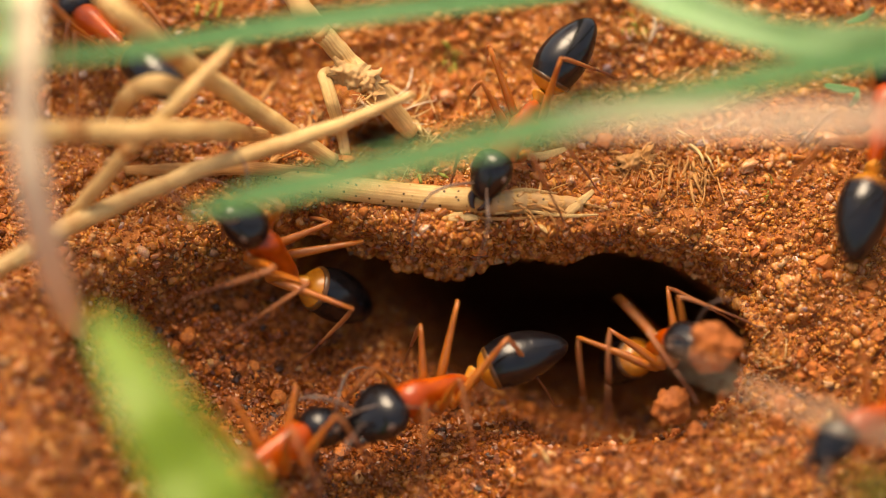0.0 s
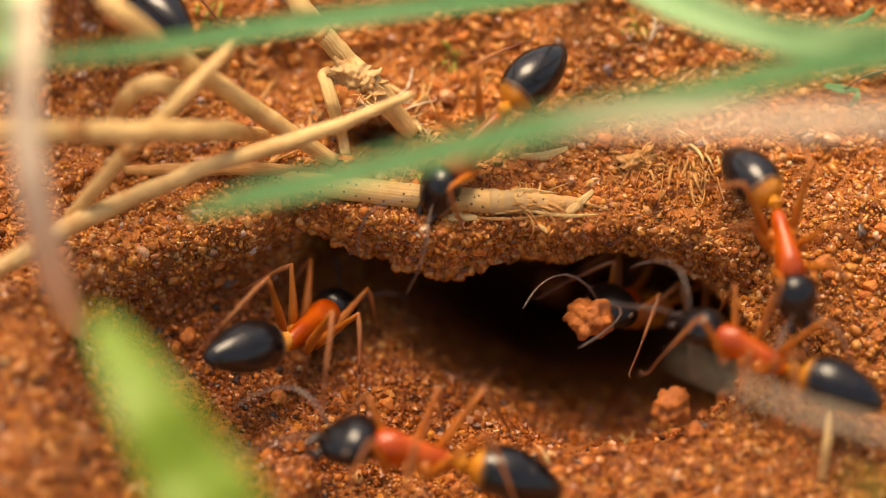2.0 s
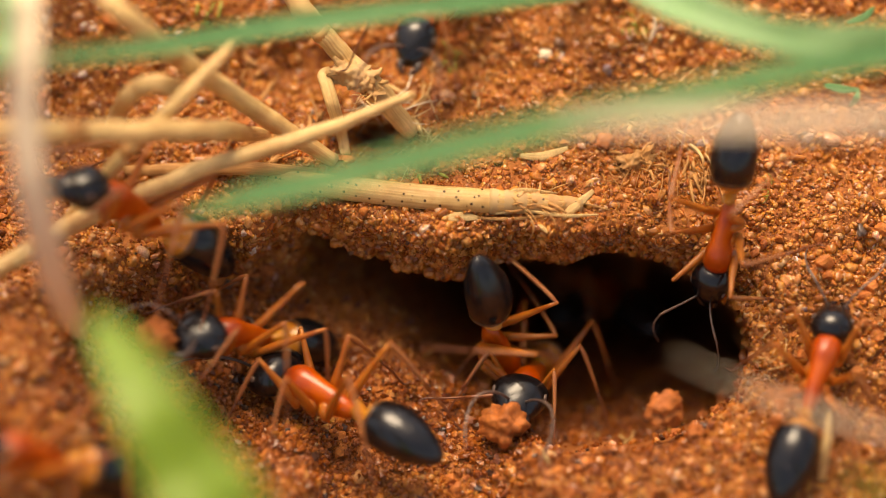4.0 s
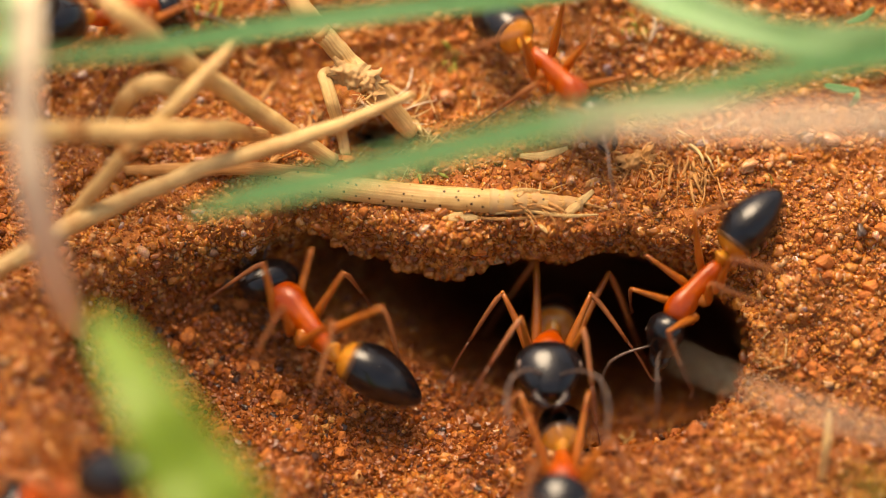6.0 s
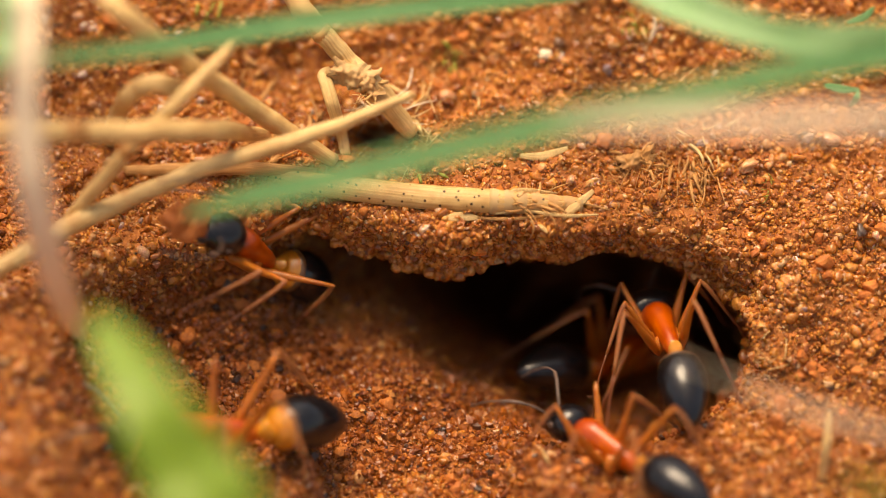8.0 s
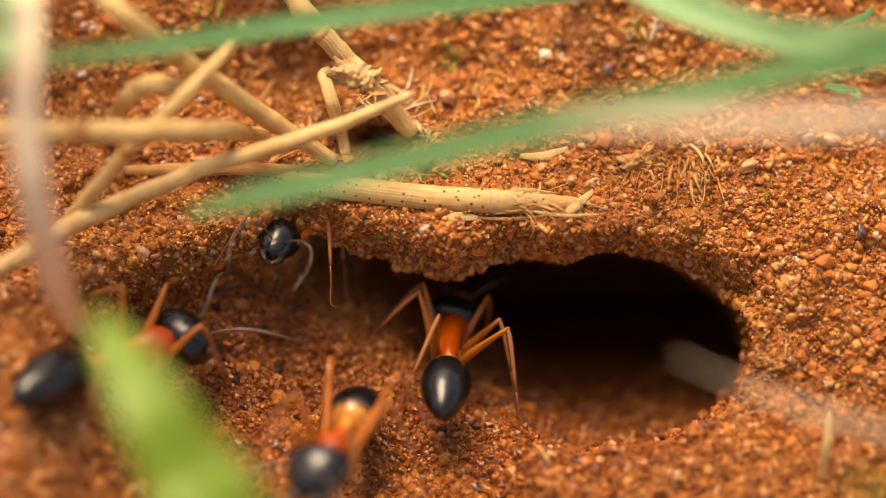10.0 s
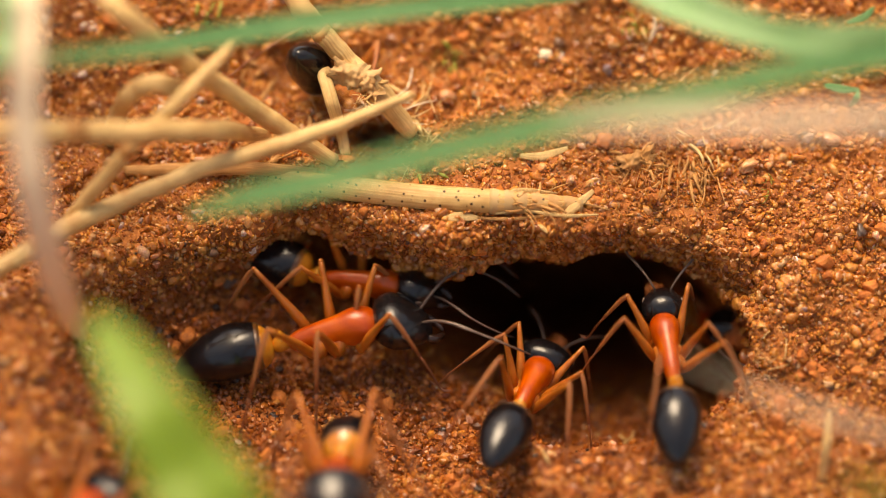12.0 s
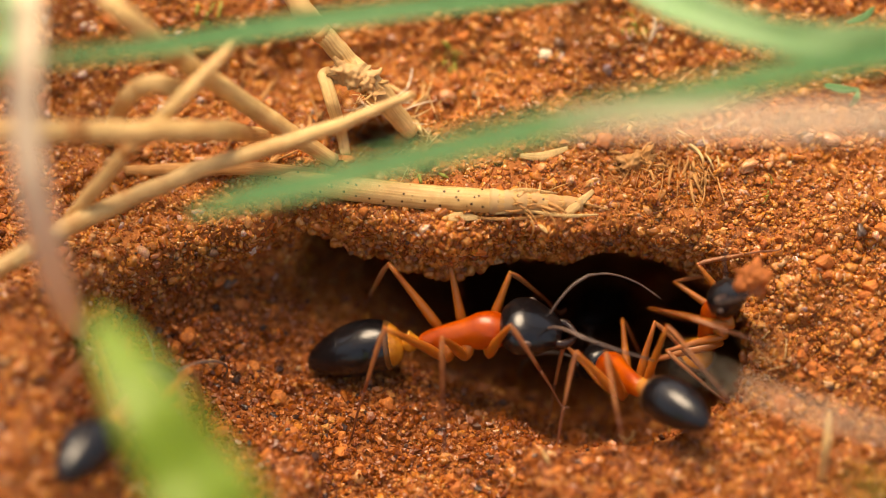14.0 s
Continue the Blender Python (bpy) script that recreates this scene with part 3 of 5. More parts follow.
# ---------------------------------------------------------------- fibres and crumbs
def fibre_tuft(label, a, b, count, length, spread, seed, mat, thick=0.035, lift=0.1, lean=None):
    """A tangle of thin curled fibres lying on the soil."""
    rs = random.Random(seed)
    bm = bmesh.new()
    for _ in range(count):
        x, y = a + rs.gauss(0, spread), b + rs.gauss(0, spread * 0.7)
        ang, curl, reach = rs.uniform(0, 6.28) if lean is None else rs.gauss(lean, 0.22), rs.gauss(0, 0.42), length * rs.uniform(0.35, 1.1)
        pts = []
        for k in range(5):
            x, y = x + math.cos(ang) * reach / 4, y + math.sin(ang) * reach / 4
            ang += curl * 0.5
            pts.append(at(x, y, ground_h(x, y) + lift + 0.35 * math.sin(k / 4 * 3.1) * rs.uniform(0.2, 1.2)))
        wide = rs.choice((0.4, 0.5, 0.7, 0.9, 1.2, 2.6))
        tube(bm, spline(pts, 8), [wide * thick * MM * w for w in (0.6, 1, 1.1, 1.1, 1, 0.9, 0.7, 0.4)], 5, 1.0 if wide < 2 else 0.25)
    return tagged(part("fibre_tuft", bm, mat, None), label, "fibres")


fibre_tuft("tangled brown root fibres on the nest mound", 9.5, 4.1, 70, 1.1, 0.75, 1, TOW, 0.03, 0.05)
fibre_tuft("pale frayed plant fibres on the nest mound", 12.0, 4.2, 34, 1.7, 0.42, 2, TOW, 0.03, 0.06, -1.5)
fibre_tuft("pale frayed straw fibres behind the grass", 12.6, 5.0, 14, 1.2, 0.6, 3, STRAW)
fibre_tuft("frayed straw fibres at the end of the stem", 3.7, 2.3, 44, 1.5, 0.40, 4, TOW, 0.034, 0.45, -0.05)
fibre_tuft("shredded fibres of a broken dry stalk", -1.3, 5.8, 30, 2.2, 0.9, 5, STRAW, 0.045)
fibre_tuft("shredded husk around a broken dry stalk", -3.5, 7.6, 22, 0.9, 0.3, 6, STRAW, 0.05, 3.2)
fibre_tuft("torn pale husk at the tip of a broken stalk", -2.7, 6.6, 26, 1.6, 0.45, 16, PALE, 0.04, 0.5)
fibre_tuft("frayed dry leaf scraps under the straw", -7.5, 5.3, 24, 1.4, 1.0, 17, FIBRE, 0.06)
fibre_tuft("dry plant scraps on the shaded soil", -10.5, 8.5, 24, 1.3, 1.4, 18, FIBRE, 0.05)
fibre_tuft("short fibres stuck on the nest rim", 13.4, -7.4, 12, 1.1, 0.6, 7, FIBRE)
fibre_tuft("short pale fibres on the sandy soil", 14.6, -5.6, 12, 1.1, 0.7, 8, STRAW)
fibre_tuft("fine rootlets on the bare soil", 10.0, 10.6, 10, 1.1, 1.0, 9, STRAW)
fibre_tuft("matted brown threads on the soil", 0.6, 9.4, 16, 0.8, 0.6, 10, FIBRE)
fibre_tuft("matted brown threads on the soil", 8.6, 10.9, 12, 0.8, 0.5, 11, FIBRE)

fibre_tuft("yellow-green moss threads on the soil", 0.4, 9.4, 14, 0.7, 0.30, 31, MOSS)
fibre_tuft("yellow-green moss threads on the soil", 9.2, 10.8, 14, 0.7, 0.30, 32, MOSS)
fibre_tuft("yellow-green moss threads beside the stem", -0.8, 3.9, 12, 0.6, 0.35, 33, MOSS)
fibre_tuft("yellow-green moss threads among the sand", 15.4, 3.0, 8, 0.5, 0.25, 34, MOSS)
fibre_tuft("yellow-green moss threads behind the straw", -11.4, 11.0, 16, 0.9, 0.40, 35, MOSS)


def crumb(label, radius, seed):
    """An uneven lump of damp clay; its centre is its origin."""
    bm = bmesh.new()
    bmesh.ops.create_icosphere(bm, subdivisions=4, radius=radius * MM)
    o = Vector((seed * 3.7, seed * 1.3, seed * 2.1))
    for v in bm.verts:
        d = v.co.normalized()
        v.co = v.co * (0.9 + 0.55 * noise.noise(d * 1.4 + o) + 0.26 * noise.noise(d * 3.5 + o) + 0.12 * noise.noise(d * 9 + o))
    return tagged(part("clay_lump", bm, CLAY, None), label, "clay lump")


LUMP_RIM = crumb("crumbly orange clay lump on the rim of the nest", 0.85, 21)
LUMP_E = crumb("orange clay lump carried in an ant's jaws", 1.15, 22)
LUMP_A = crumb("crumbly orange clay lump lifted out by an ant", 0.95, 27)
LUMP_M = crumb("orange clay lump carried out of the nest", 1.0, 23)
LUMP_Q = crumb("small orange clay lump in an ant's jaws", 0.85, 24)
LUMP_K = crumb("orange clay lump held in an ant's jaws", 0.85, 25)
LUMP_P = crumb("orange clay crumb carried by an ant to the heap", 0.62, 28)
LUMP_S = crumb("small orange clay crumb in an ant's jaws", 0.45, 26)


for lump_a, lump_b, lump_r, lump_seed in ((-0.9, -4.3, 0.42, 41), (-1.9, -4.4, 0.34, 42), (0.2, -3.8, 0.36, 43), (-0.4, -4.9, 0.26, 44), (-5.0, -7.3, 0.30, 45)):
    lump = crumb("crumbly orange clay lump on the floor of the hollow", lump_r, lump_seed)
    lump.location = at(lump_a, lump_b, ground_h(lump_a, lump_b) + 0.25 * lump_r)
for lump_a, lump_b, lump_r, lump_seed in ((13.6, -7.25, 0.40, 51), (13.1, -7.75, 0.32, 52), (12.5, -8.0, 0.25, 53), (11.8, -8.55, 0.40, 54), (11.1, -8.8, 0.28, 55), (14.2, -6.4, 0.30, 56)):
    lump = crumb("small orange clay crumb on the front rim of the nest hole", lump_r, lump_seed)
    lump.location = at(lump_a, lump_b, ground_h(lump_a, lump_b) + 0.75 * lump_r)


def pebble(label, a, b, r, mat, seed, shape=(1.3, 0.8, 0.7)):
    rs = random.Random(seed)
    bm = bmesh.new()
    bmesh.ops.create_icosphere(bm, subdivisions=3, radius=r * MM)
    o = Vector((rs.uniform(0, 9), rs.uniform(0, 9), rs.uniform(0, 9)))
    for v in bm.verts:
        v.co = v.co * (1 + 0.4 * noise.noise(v.co / (r * MM) * 1.1 + o) + 0.12 * noise.noise(v.co / (r * MM) * 3.5 + o))
    ob = part("pebble", bm, mat, None)
    ob.matrix_basis = Matrix.LocRotScale(at(a, b, ground_h(a, b) + r * 0.35), Euler((radians(45), 0, rs.uniform(0, 6))), shape)
    return tagged(ob, label, "pebble")


pebble("pale buff pebble on the soil", 0.25, 7.3, 0.42, QUARTZ, 1, (0.9, 1.1, 0.7))
pebble("whitish pebble on the soil", 4.95, 9.4, 0.30, PALE, 2)
pebble("whitish quartz pebble in the sand", 14.6, 3.95, 0.42, QUARTZ, 3)
pebble("orange pebble in the sand", 7.7, 5.2, 0.45, CLAY, 4, (1, 0.9, 0.8))
pebble("buff pebble in the sand", 18.5, 5.3, 0.42, QUARTZ, 5)
pebble("grey pebble in the sand", 19.8, 0.9, 0.28, FEELER, 6)
pebble("grey pebble in the hollow", -10.3, -1.6, 0.3, FEELER, 7)
pebble("dark crumb on the nest floor", 4.3, -9.6, 0.2, BLACK, 8)
pebble("orange clay pebble in the hollow", -2.7, -7.4, 0.42, CLAY, 9, (1, 0.9, 0.8))
pebble("orange clay pebble in the hollow", -12.2, -4.2, 0.45, CLAY, 10, (1, 0.9, 0.8))


def torn_husk(label, a, b, h, long, wide, turn, seed, mat):
    """A crumpled, torn sheet of leaf sheath with ragged edges."""
    bm = bmesh.new()
    nu, nv, top, low = 30, 17, [], []
    for i in range(nu):
        for j in range(nv):
            u, v = i / (nu - 1) - 0.5, j / (nv - 1) - 0.5
            edge = 0.9 + 0.4 * noise.noise((u * 5, v * 5, seed)) + 0.22 * noise.noise((u * 13, v * 13, seed + 3))
            x, y = u * long * edge, v * wide * edge
            z = 0.45 * wide * math.cos(v * 2.6) + 0.45 * noise.noise((x * 1.7, y * 1.7, seed)) + 0.22 * noise.noise((x * 4.5, y * 4.5, seed + 5))
            ca, sa = math.cos(turn), math.sin(turn)
            p, q = a + x * ca - y * sa, b + x * sa + y * ca
            top.append(bm.verts.new(at(p, q, h + z)))
            low.append(bm.verts.new(at(p, q, h + z - 0.09)))
    k = lambda i, j: i * nv + j
    for i in range(nu - 1):
        for j in range(nv - 1):
            for s, flip in ((top, 1), (low, -1)):
                bm.faces.new([s[k(*c)] for c in ((i, j), (i + 1, j), (i + 1, j + 1), (i, j + 1))][::flip])
    rim = [e for e in bm.edges if len(e.link_faces) == 1]
    other = {t: l for t, l in zip(top, low)}
    for e in rim:
        if e.verts[0] in other and e.verts[1] in other:
            bm.faces.new((e.verts[0], e.verts[1], other[e.verts[1]], other[e.verts[0]]))
    bmesh.ops.delete(bm, geom=[v for v in bm.verts if not v.link_faces], context="VERTS")
    return tagged(part("husk", bm, mat, None), label, "husk")


torn_husk("crumpled pale husk torn from a broken dry stalk", -4.35, 8.25, ground_h(-4.4, 8.3) + 4.0, 2.4, 1.4, -0.35, 3, HUSK)
torn_husk("small torn flap of husk on a broken dry stalk", -3.45, 7.7, ground_h(-3.5, 7.7) + 3.5, 1.3, 0.8, -0.8, 8, HUSK)
torn_husk("brown crumpled leaf scrap matted with fibres", 9.3, 4.2, ground_h(9.3, 4.2) - 0.1, 1.9, 1.1, 0.3, 12, FIBRE)
torn_husk("frayed flake of brown stalk on the mound", 11.9, 3.5, ground_h(11.9, 3.5) - 0.1, 1.5, 0.6, 0.9, 15, FIBRE)

# ---------------------------------------------------------------- ants
def limb(name, line, radii, mat, parent, label="", sides=8):
    """A limb part whose origin is its first joint; line in millimetres in the ant's space."""
    origin = line[0]
    bm = bmesh.new()
    tube(bm, [(p - origin) * MM for p in line], [r * MM for r in radii], sides, 1.0, (0.1, 0.2, 1))
    return part(name, bm, mat, parent, label), origin


def build_ant(name_label, big=False):
    """An ant that looks along x and stands on z = 0; 11 mm long."""
    ant = new("ant")
    tagged(ant, name_label, "ant", "ants at the nest entrance")
    # mesosoma
    bm = bmesh.new()
    k = 1.1 if big else 1.0
    solid(bm, swept([(-0.75, 2.0, 0.16, 0.24), (-0.5, 2.0, 0.34 * k, 0.46), (0.1, 2.06, 0.43 * k, 0.64), (0.8, 2.16, 0.49 * k, 0.72), (1.45, 2.26, 0.56 * k, 0.78),
                     (2.1, 2.34, 0.7 * k, 0.88), (2.7, 2.34, 0.74 * k, 0.8), (3.08, 2.3, 0.58 * k, 0.6), (3.3, 2.28, 0.3, 0.3)], 32), 22)
    meso = part("mesosoma", bm, RED, ant, "glossy rust-red thorax")
    # petiole node
    bm = bmesh.new()
    solid(bm, swept([(-1.55, 1.95, 0.14, 0.16), (-1.25, 2.05, 0.34, 0.42), (-1.08, 2.18, 0.38, 0.55), (-0.92, 2.1, 0.3, 0.42), (-0.65, 2.03, 0.14, 0.18)], 12), 14)
    part("petiole", bm, AMBER, ant, "amber waist node")
    # gaster
    bm = bmesh.new()
    solid(bm, swept([(-1.93, 2.035, 0.985, 0.945), (-2.2, 2.07, 1.10, 1.05), (-2.85, 2.07, 1.25, 1.16), (-3.5, 2.0, 1.26, 1.16), (-4.2, 1.88, 1.13, 1.04), (-4.9, 1.73, 0.84, 0.79),
                     (-5.38, 1.6, 0.56, 0.53), (-5.62, 1.54, 0.34, 0.32), (-5.76, 1.5, 0.08, 0.08)], 30), 28)
    gaster = part("gaster", bm, BLACK, ant, "glossy black pointed abdomen")
    bm = bmesh.new()
    solid(bm, swept([(-1.42, 1.95, 0.16, 0.16), (-1.52, 1.97, 0.55, 0.54), (-1.70, 2.0, 0.80, 0.775), (-1.96, 2.04, 1.01, 0.968)], 12), 24)
    part("gaster_band", bm, AMBER, gaster, "amber band at the front of the abdomen")
    bm = bmesh.new()
    solid(bm, [(-1.93, 2.036, 0.97, 0.93), (-1.96, 2.04, 1.035, 0.99), (-2.05, 2.052, 1.085, 1.035), (-2.14, 2.062, 1.115, 1.06), (-2.19, 2.068, 1.08, 1.03)], 28)
    part("band_edge", bm, UMBER, gaster, "dark umber edge of the amber band")
    for x, r, z in ((-3.35, 1.27, 2.02), (-4.25, 1.122, 1.87)):
        bm = bmesh.new()
        solid(bm, [(x - 0.03, z, r - 0.01, r * 0.922 - 0.01), (x, z, r + 0.004, r * 0.922 + 0.004), (x + 0.03, z, r - 0.005, r * 0.922 - 0.005)], 24)
        part("segment_rim", bm, BLACK, gaster)
    # head, on its neck joint
    hw = 1.28 if big else 1.0
    bm = bmesh.new()
    solid(bm, swept([(-0.18, 0.0, 0.3, 0.3), (-0.02, 0.0, 0.72 * hw, 0.62), (0.4, 0.0, 1.02 * hw, 0.88), (0.95, -0.06, 1.06 * hw, 0.93), (1.55, -0.18, 0.88 * hw, 0.74),
                     (2.05, -0.32, 0.6 * hw, 0.48), (2.28, -0.38, 0.34 * hw, 0.25)], 26), 26)
    head = part("head", bm, BLACK, ant, "glossy black head")
    head.matrix_basis = pose(3.1 * MM, 0, 2.5 * MM, 0, 9, 0)
    head.scale = (1.08,) * 3 if big else (1.0,) * 3
    for s in (-1, 1):
        bm = bmesh.new()
        bmesh.ops.create_uvsphere(bm, u_segments=10, v_segments=7, radius=0.17 * MM)
        bmesh.ops.scale(bm, vec=(1.3, 0.6, 1.1), verts=bm.verts)
        bmesh.ops.translate(bm, vec=Vector((1.0, s * 0.94 * hw, 0.2)) * MM, verts=bm.verts)
        part("eye", bm, FEELER, head)
        line = spline([(2.0, s * 0.42 * hw, -0.36), (2.35, s * 0.46 * hw, -0.46), (2.7, s * 0.26, -0.56), (2.82, s * 0.05, -0.6)], 7)
        limb("mandible", line, [0.15, 0.2, 0.2, 0.17, 0.13, 0.09, 0.03], JAW, head)[0].location = line[0] * MM
        scape = spline([(1.75, s * 0.34, 0.2), (2.2, s * 0.75, 0.7), (2.75, s * 1.25, 1.05), (3.35, s * 1.7, 1.15)], 9)
        ob, o = limb("antenna", scape, [0.07, 0.075, 0.08, 0.085, 0.09, 0.095, 0.1, 0.1, 0.08], FEELER, head, "", 6)
        ob.location = o * MM
        whip = spline([scape[-1], (4.2, s * 1.95, 0.95), (5.2, s * 1.95, 0.45), (6.1, s * 1.7, -0.2)], 12)
        bm = bmesh.new()
        tube(bm, [(p - o) * MM for p in scape] + [(p - o) * MM for p in whip[1:]], [r * MM for r in (0.06, 0.06, 0.062, 0.064, 0.066, 0.07, 0.074, 0.076, 0.07)] + [0.047 * MM] * 9 + [0.043 * MM, 0.028 * MM], 6, 1.0, (0.1, 0.2, 1))
        old = ob.data
        bmesh.ops.recalc_face_normals(bm, faces=bm.faces)
        for f in bm.faces:
            f.smooth = True
        bm.to_mesh(old)
        bm.free()
    # legs: thigh with a shin under it; foot on the ground
    for x, fx, fy, l1, l2 in ((2.35, 5.0, 2.9, 3.1, 4.4), (1.3, 0.5, 4.4, 3.4, 4.9), (0.5, -4.0, 3.5, 4.3, 5.7)):
        for s in (-1, 1):
            hip = Vector((x - 0.12, s * 0.62, 1.42))
            bm = bmesh.new()
            tube(bm, [Vector(p) * MM for p in ((x + 0.1, s * 0.2, 2.2), (x + 0.08, s * 0.38, 1.95), (x, s * 0.54, 1.68), (x - 0.08, s * 0.62, 1.48), (x - 0.12, s * 0.64, 1.34))],
                 [r * MM for r in (0.26, 0.36, 0.33, 0.23, 0.11)], 10, 1.0, (1, 0, 0.1))
            part("coxa", bm, LEG, ant, "amber hip segment")
            foot = Vector((fx, s * fy, 0.05))
            d = foot - hip
            dist = d.length
            along = (l1 * l1 - l2 * l2 + dist * dist) / (2 * dist)
            rise = math.sqrt(max(l1 * l1 - along * along, 0.2))
            u = d.normalized()
            nrm = (Vector((0, 0, 1)) - u * u.z).normalized()
            knee = hip + u * along + nrm * rise
            thigh = spline([hip, hip * 0.6 + knee * 0.4 + Vector((0, 0, 0.12)), knee], 9)
            leg, o = limb("leg", thigh, [0.14, 0.20, 0.235, 0.235, 0.21, 0.18, 0.15, 0.125, 0.10], LEG, ant, "", 9)
            leg.location = hip * MM
            ankle = knee * 0.42 + foot * 0.58 + nrm * 0.12
            toe = foot + Vector((u.x, u.y, 0)).normalized() * 0.45
            line = spline([knee, knee * 0.7 + ankle * 0.3 + nrm * 0.08, ankle], 9)
            shin, o = limb("shin", line, [0.085, 0.105, 0.12, 0.125, 0.12, 0.112, 0.1, 0.088, 0.075], SHANK, leg, "tan lower leg", 8)
            shin.location = (knee - hip) * MM
            line = spline([ankle, ankle * 0.5 + foot * 0.5 + nrm * 0.05, foot, toe], 10)
            tarsus, o = limb("foot", line, [0.06, 0.062, 0.052, 0.058, 0.047, 0.053, 0.043, 0.048, 0.04, 0.025], SHIN, leg, "thin dark brown foot", 6)
            tarsus.location = (ankle - hip) * MM
            bm = bmesh.new()
            bmesh.ops.create_icosphere(bm, subdivisions=2, radius=0.108 * MM)
            part("joint", bm, LEG, leg).location = (knee - hip) * MM
    return ant


def stride(ant, rows, seed):
    """Swing the legs in two tripods by the way that the ant goes; feelers and head sway."""
    legs = [c for c in ant.children if c.name.startswith("leg")]
    head = [c for c in ant.children if c.name.startswith("head")][0]
    rest = [(c, c.matrix_basis.copy()) for c in legs]
    rs = random.Random(seed)
    jig = [rs.uniform(0, 6.28) for _ in legs]
    times, phase, phases, moves = [], rs.uniform(0, 6.28), [], []
    for (t0, m0), (t1, m1) in zip(rows, rows[1:]):
        n = max(1, round((t1 - t0) / 0.1))
        far = (m1.translation - m0.translation).length / MM
        turn = m0.to_quaternion().rotation_difference(m1.to_quaternion()).angle
        step = (far + 2.5 * abs(turn)) / n
        for i in range(n):
            times.append(t0 + (t1 - t0) * i / n)
            phases.append(phase)
            moves.append(min(1.0, 0.15 + step / 0.6))
            phase += min(step / 4.0 * 2 * math.pi, 2.2)
    times.append(rows[-1][0])
    phases.append(phase)
    moves.append(0.15)
    for k, (leg, m) in enumerate(rest):
        y = m.translation.y
        tripod = (k // 2 + (0 if y > 0 else 1)) % 2
        keys = []
        for t, p, a in zip(times, phases, moves):
            w = p + math.pi * tripod
            swing = math.sin(w) * 17 * a + 4 * math.sin(jig[k])
            lift = max(0.0, math.cos(w)) * 12 * a
            keys.append((t, m @ pose(0, 0, 0, lift if y > 0 else -lift, 0, swing if y < 0 else -swing)))
        walk(leg, keys)
    hm = head.matrix_basis.copy()
    sway = rs.uniform(0, 6.28)
    walk(head, [(t, hm @ pose(0, 0, 0, 0, 6 * math.sin(1.9 * t + sway), 9 * math.sin(1.3 * t + 2 * sway))) for t in np.arange(0, 14.01, 0.5)])

# ---------------------------------------------------------------- ants on their ways
ANT_A = build_ant('rust-red ant with a black head and amber-banded black abdomen', False)
ANT_A.scale = (0.95,) * 3
ANT_B = copy_thing(ANT_A, pose(0, 0, 0))
ANT_B.scale = (1.00,) * 3
ANT_C = build_ant('large-headed rust-red ant with a black head and pointed black abdomen', True)
ANT_C.scale = (1.02,) * 3
ANT_D = copy_thing(ANT_A, pose(0, 0, 0))
ANT_D.scale = (1.03,) * 3
ANT_E = copy_thing(ANT_A, pose(0, 0, 0))
ANT_E.scale = (0.93,) * 3
ANT_K = copy_thing(ANT_A, pose(0, 0, 0))
ANT_K.scale = (0.90,) * 3
ANT_M = copy_thing(ANT_C, pose(0, 0, 0))
ANT_M.scale = (0.94,) * 3
ANT_N = copy_thing(ANT_C, pose(0, 0, 0))
ANT_N.scale = (1.10,) * 3
ANT_Q = copy_thing(ANT_C, pose(0, 0, 0))
ANT_Q.scale = (0.90,) * 3
ANT_R = copy_thing(ANT_C, pose(0, 0, 0))
ANT_R.scale = (1.00,) * 3
ANT_S = copy_thing(ANT_A, pose(0, 0, 0))
ANT_S.scale = (0.95,) * 3
ANT_T = copy_thing(ANT_A, pose(0, 0, 0))
ANT_T.scale = (1.00,) * 3
ANT_U = copy_thing(ANT_A, pose(0, 0, 0))
ANT_U.scale = (0.92,) * 3
ANT_V = copy_thing(ANT_A, pose(0, 0, 0))
ANT_V.scale = (0.95,) * 3
ANT_W = copy_thing(ANT_A, pose(0, 0, 0))
ANT_W.scale = (0.95,) * 3


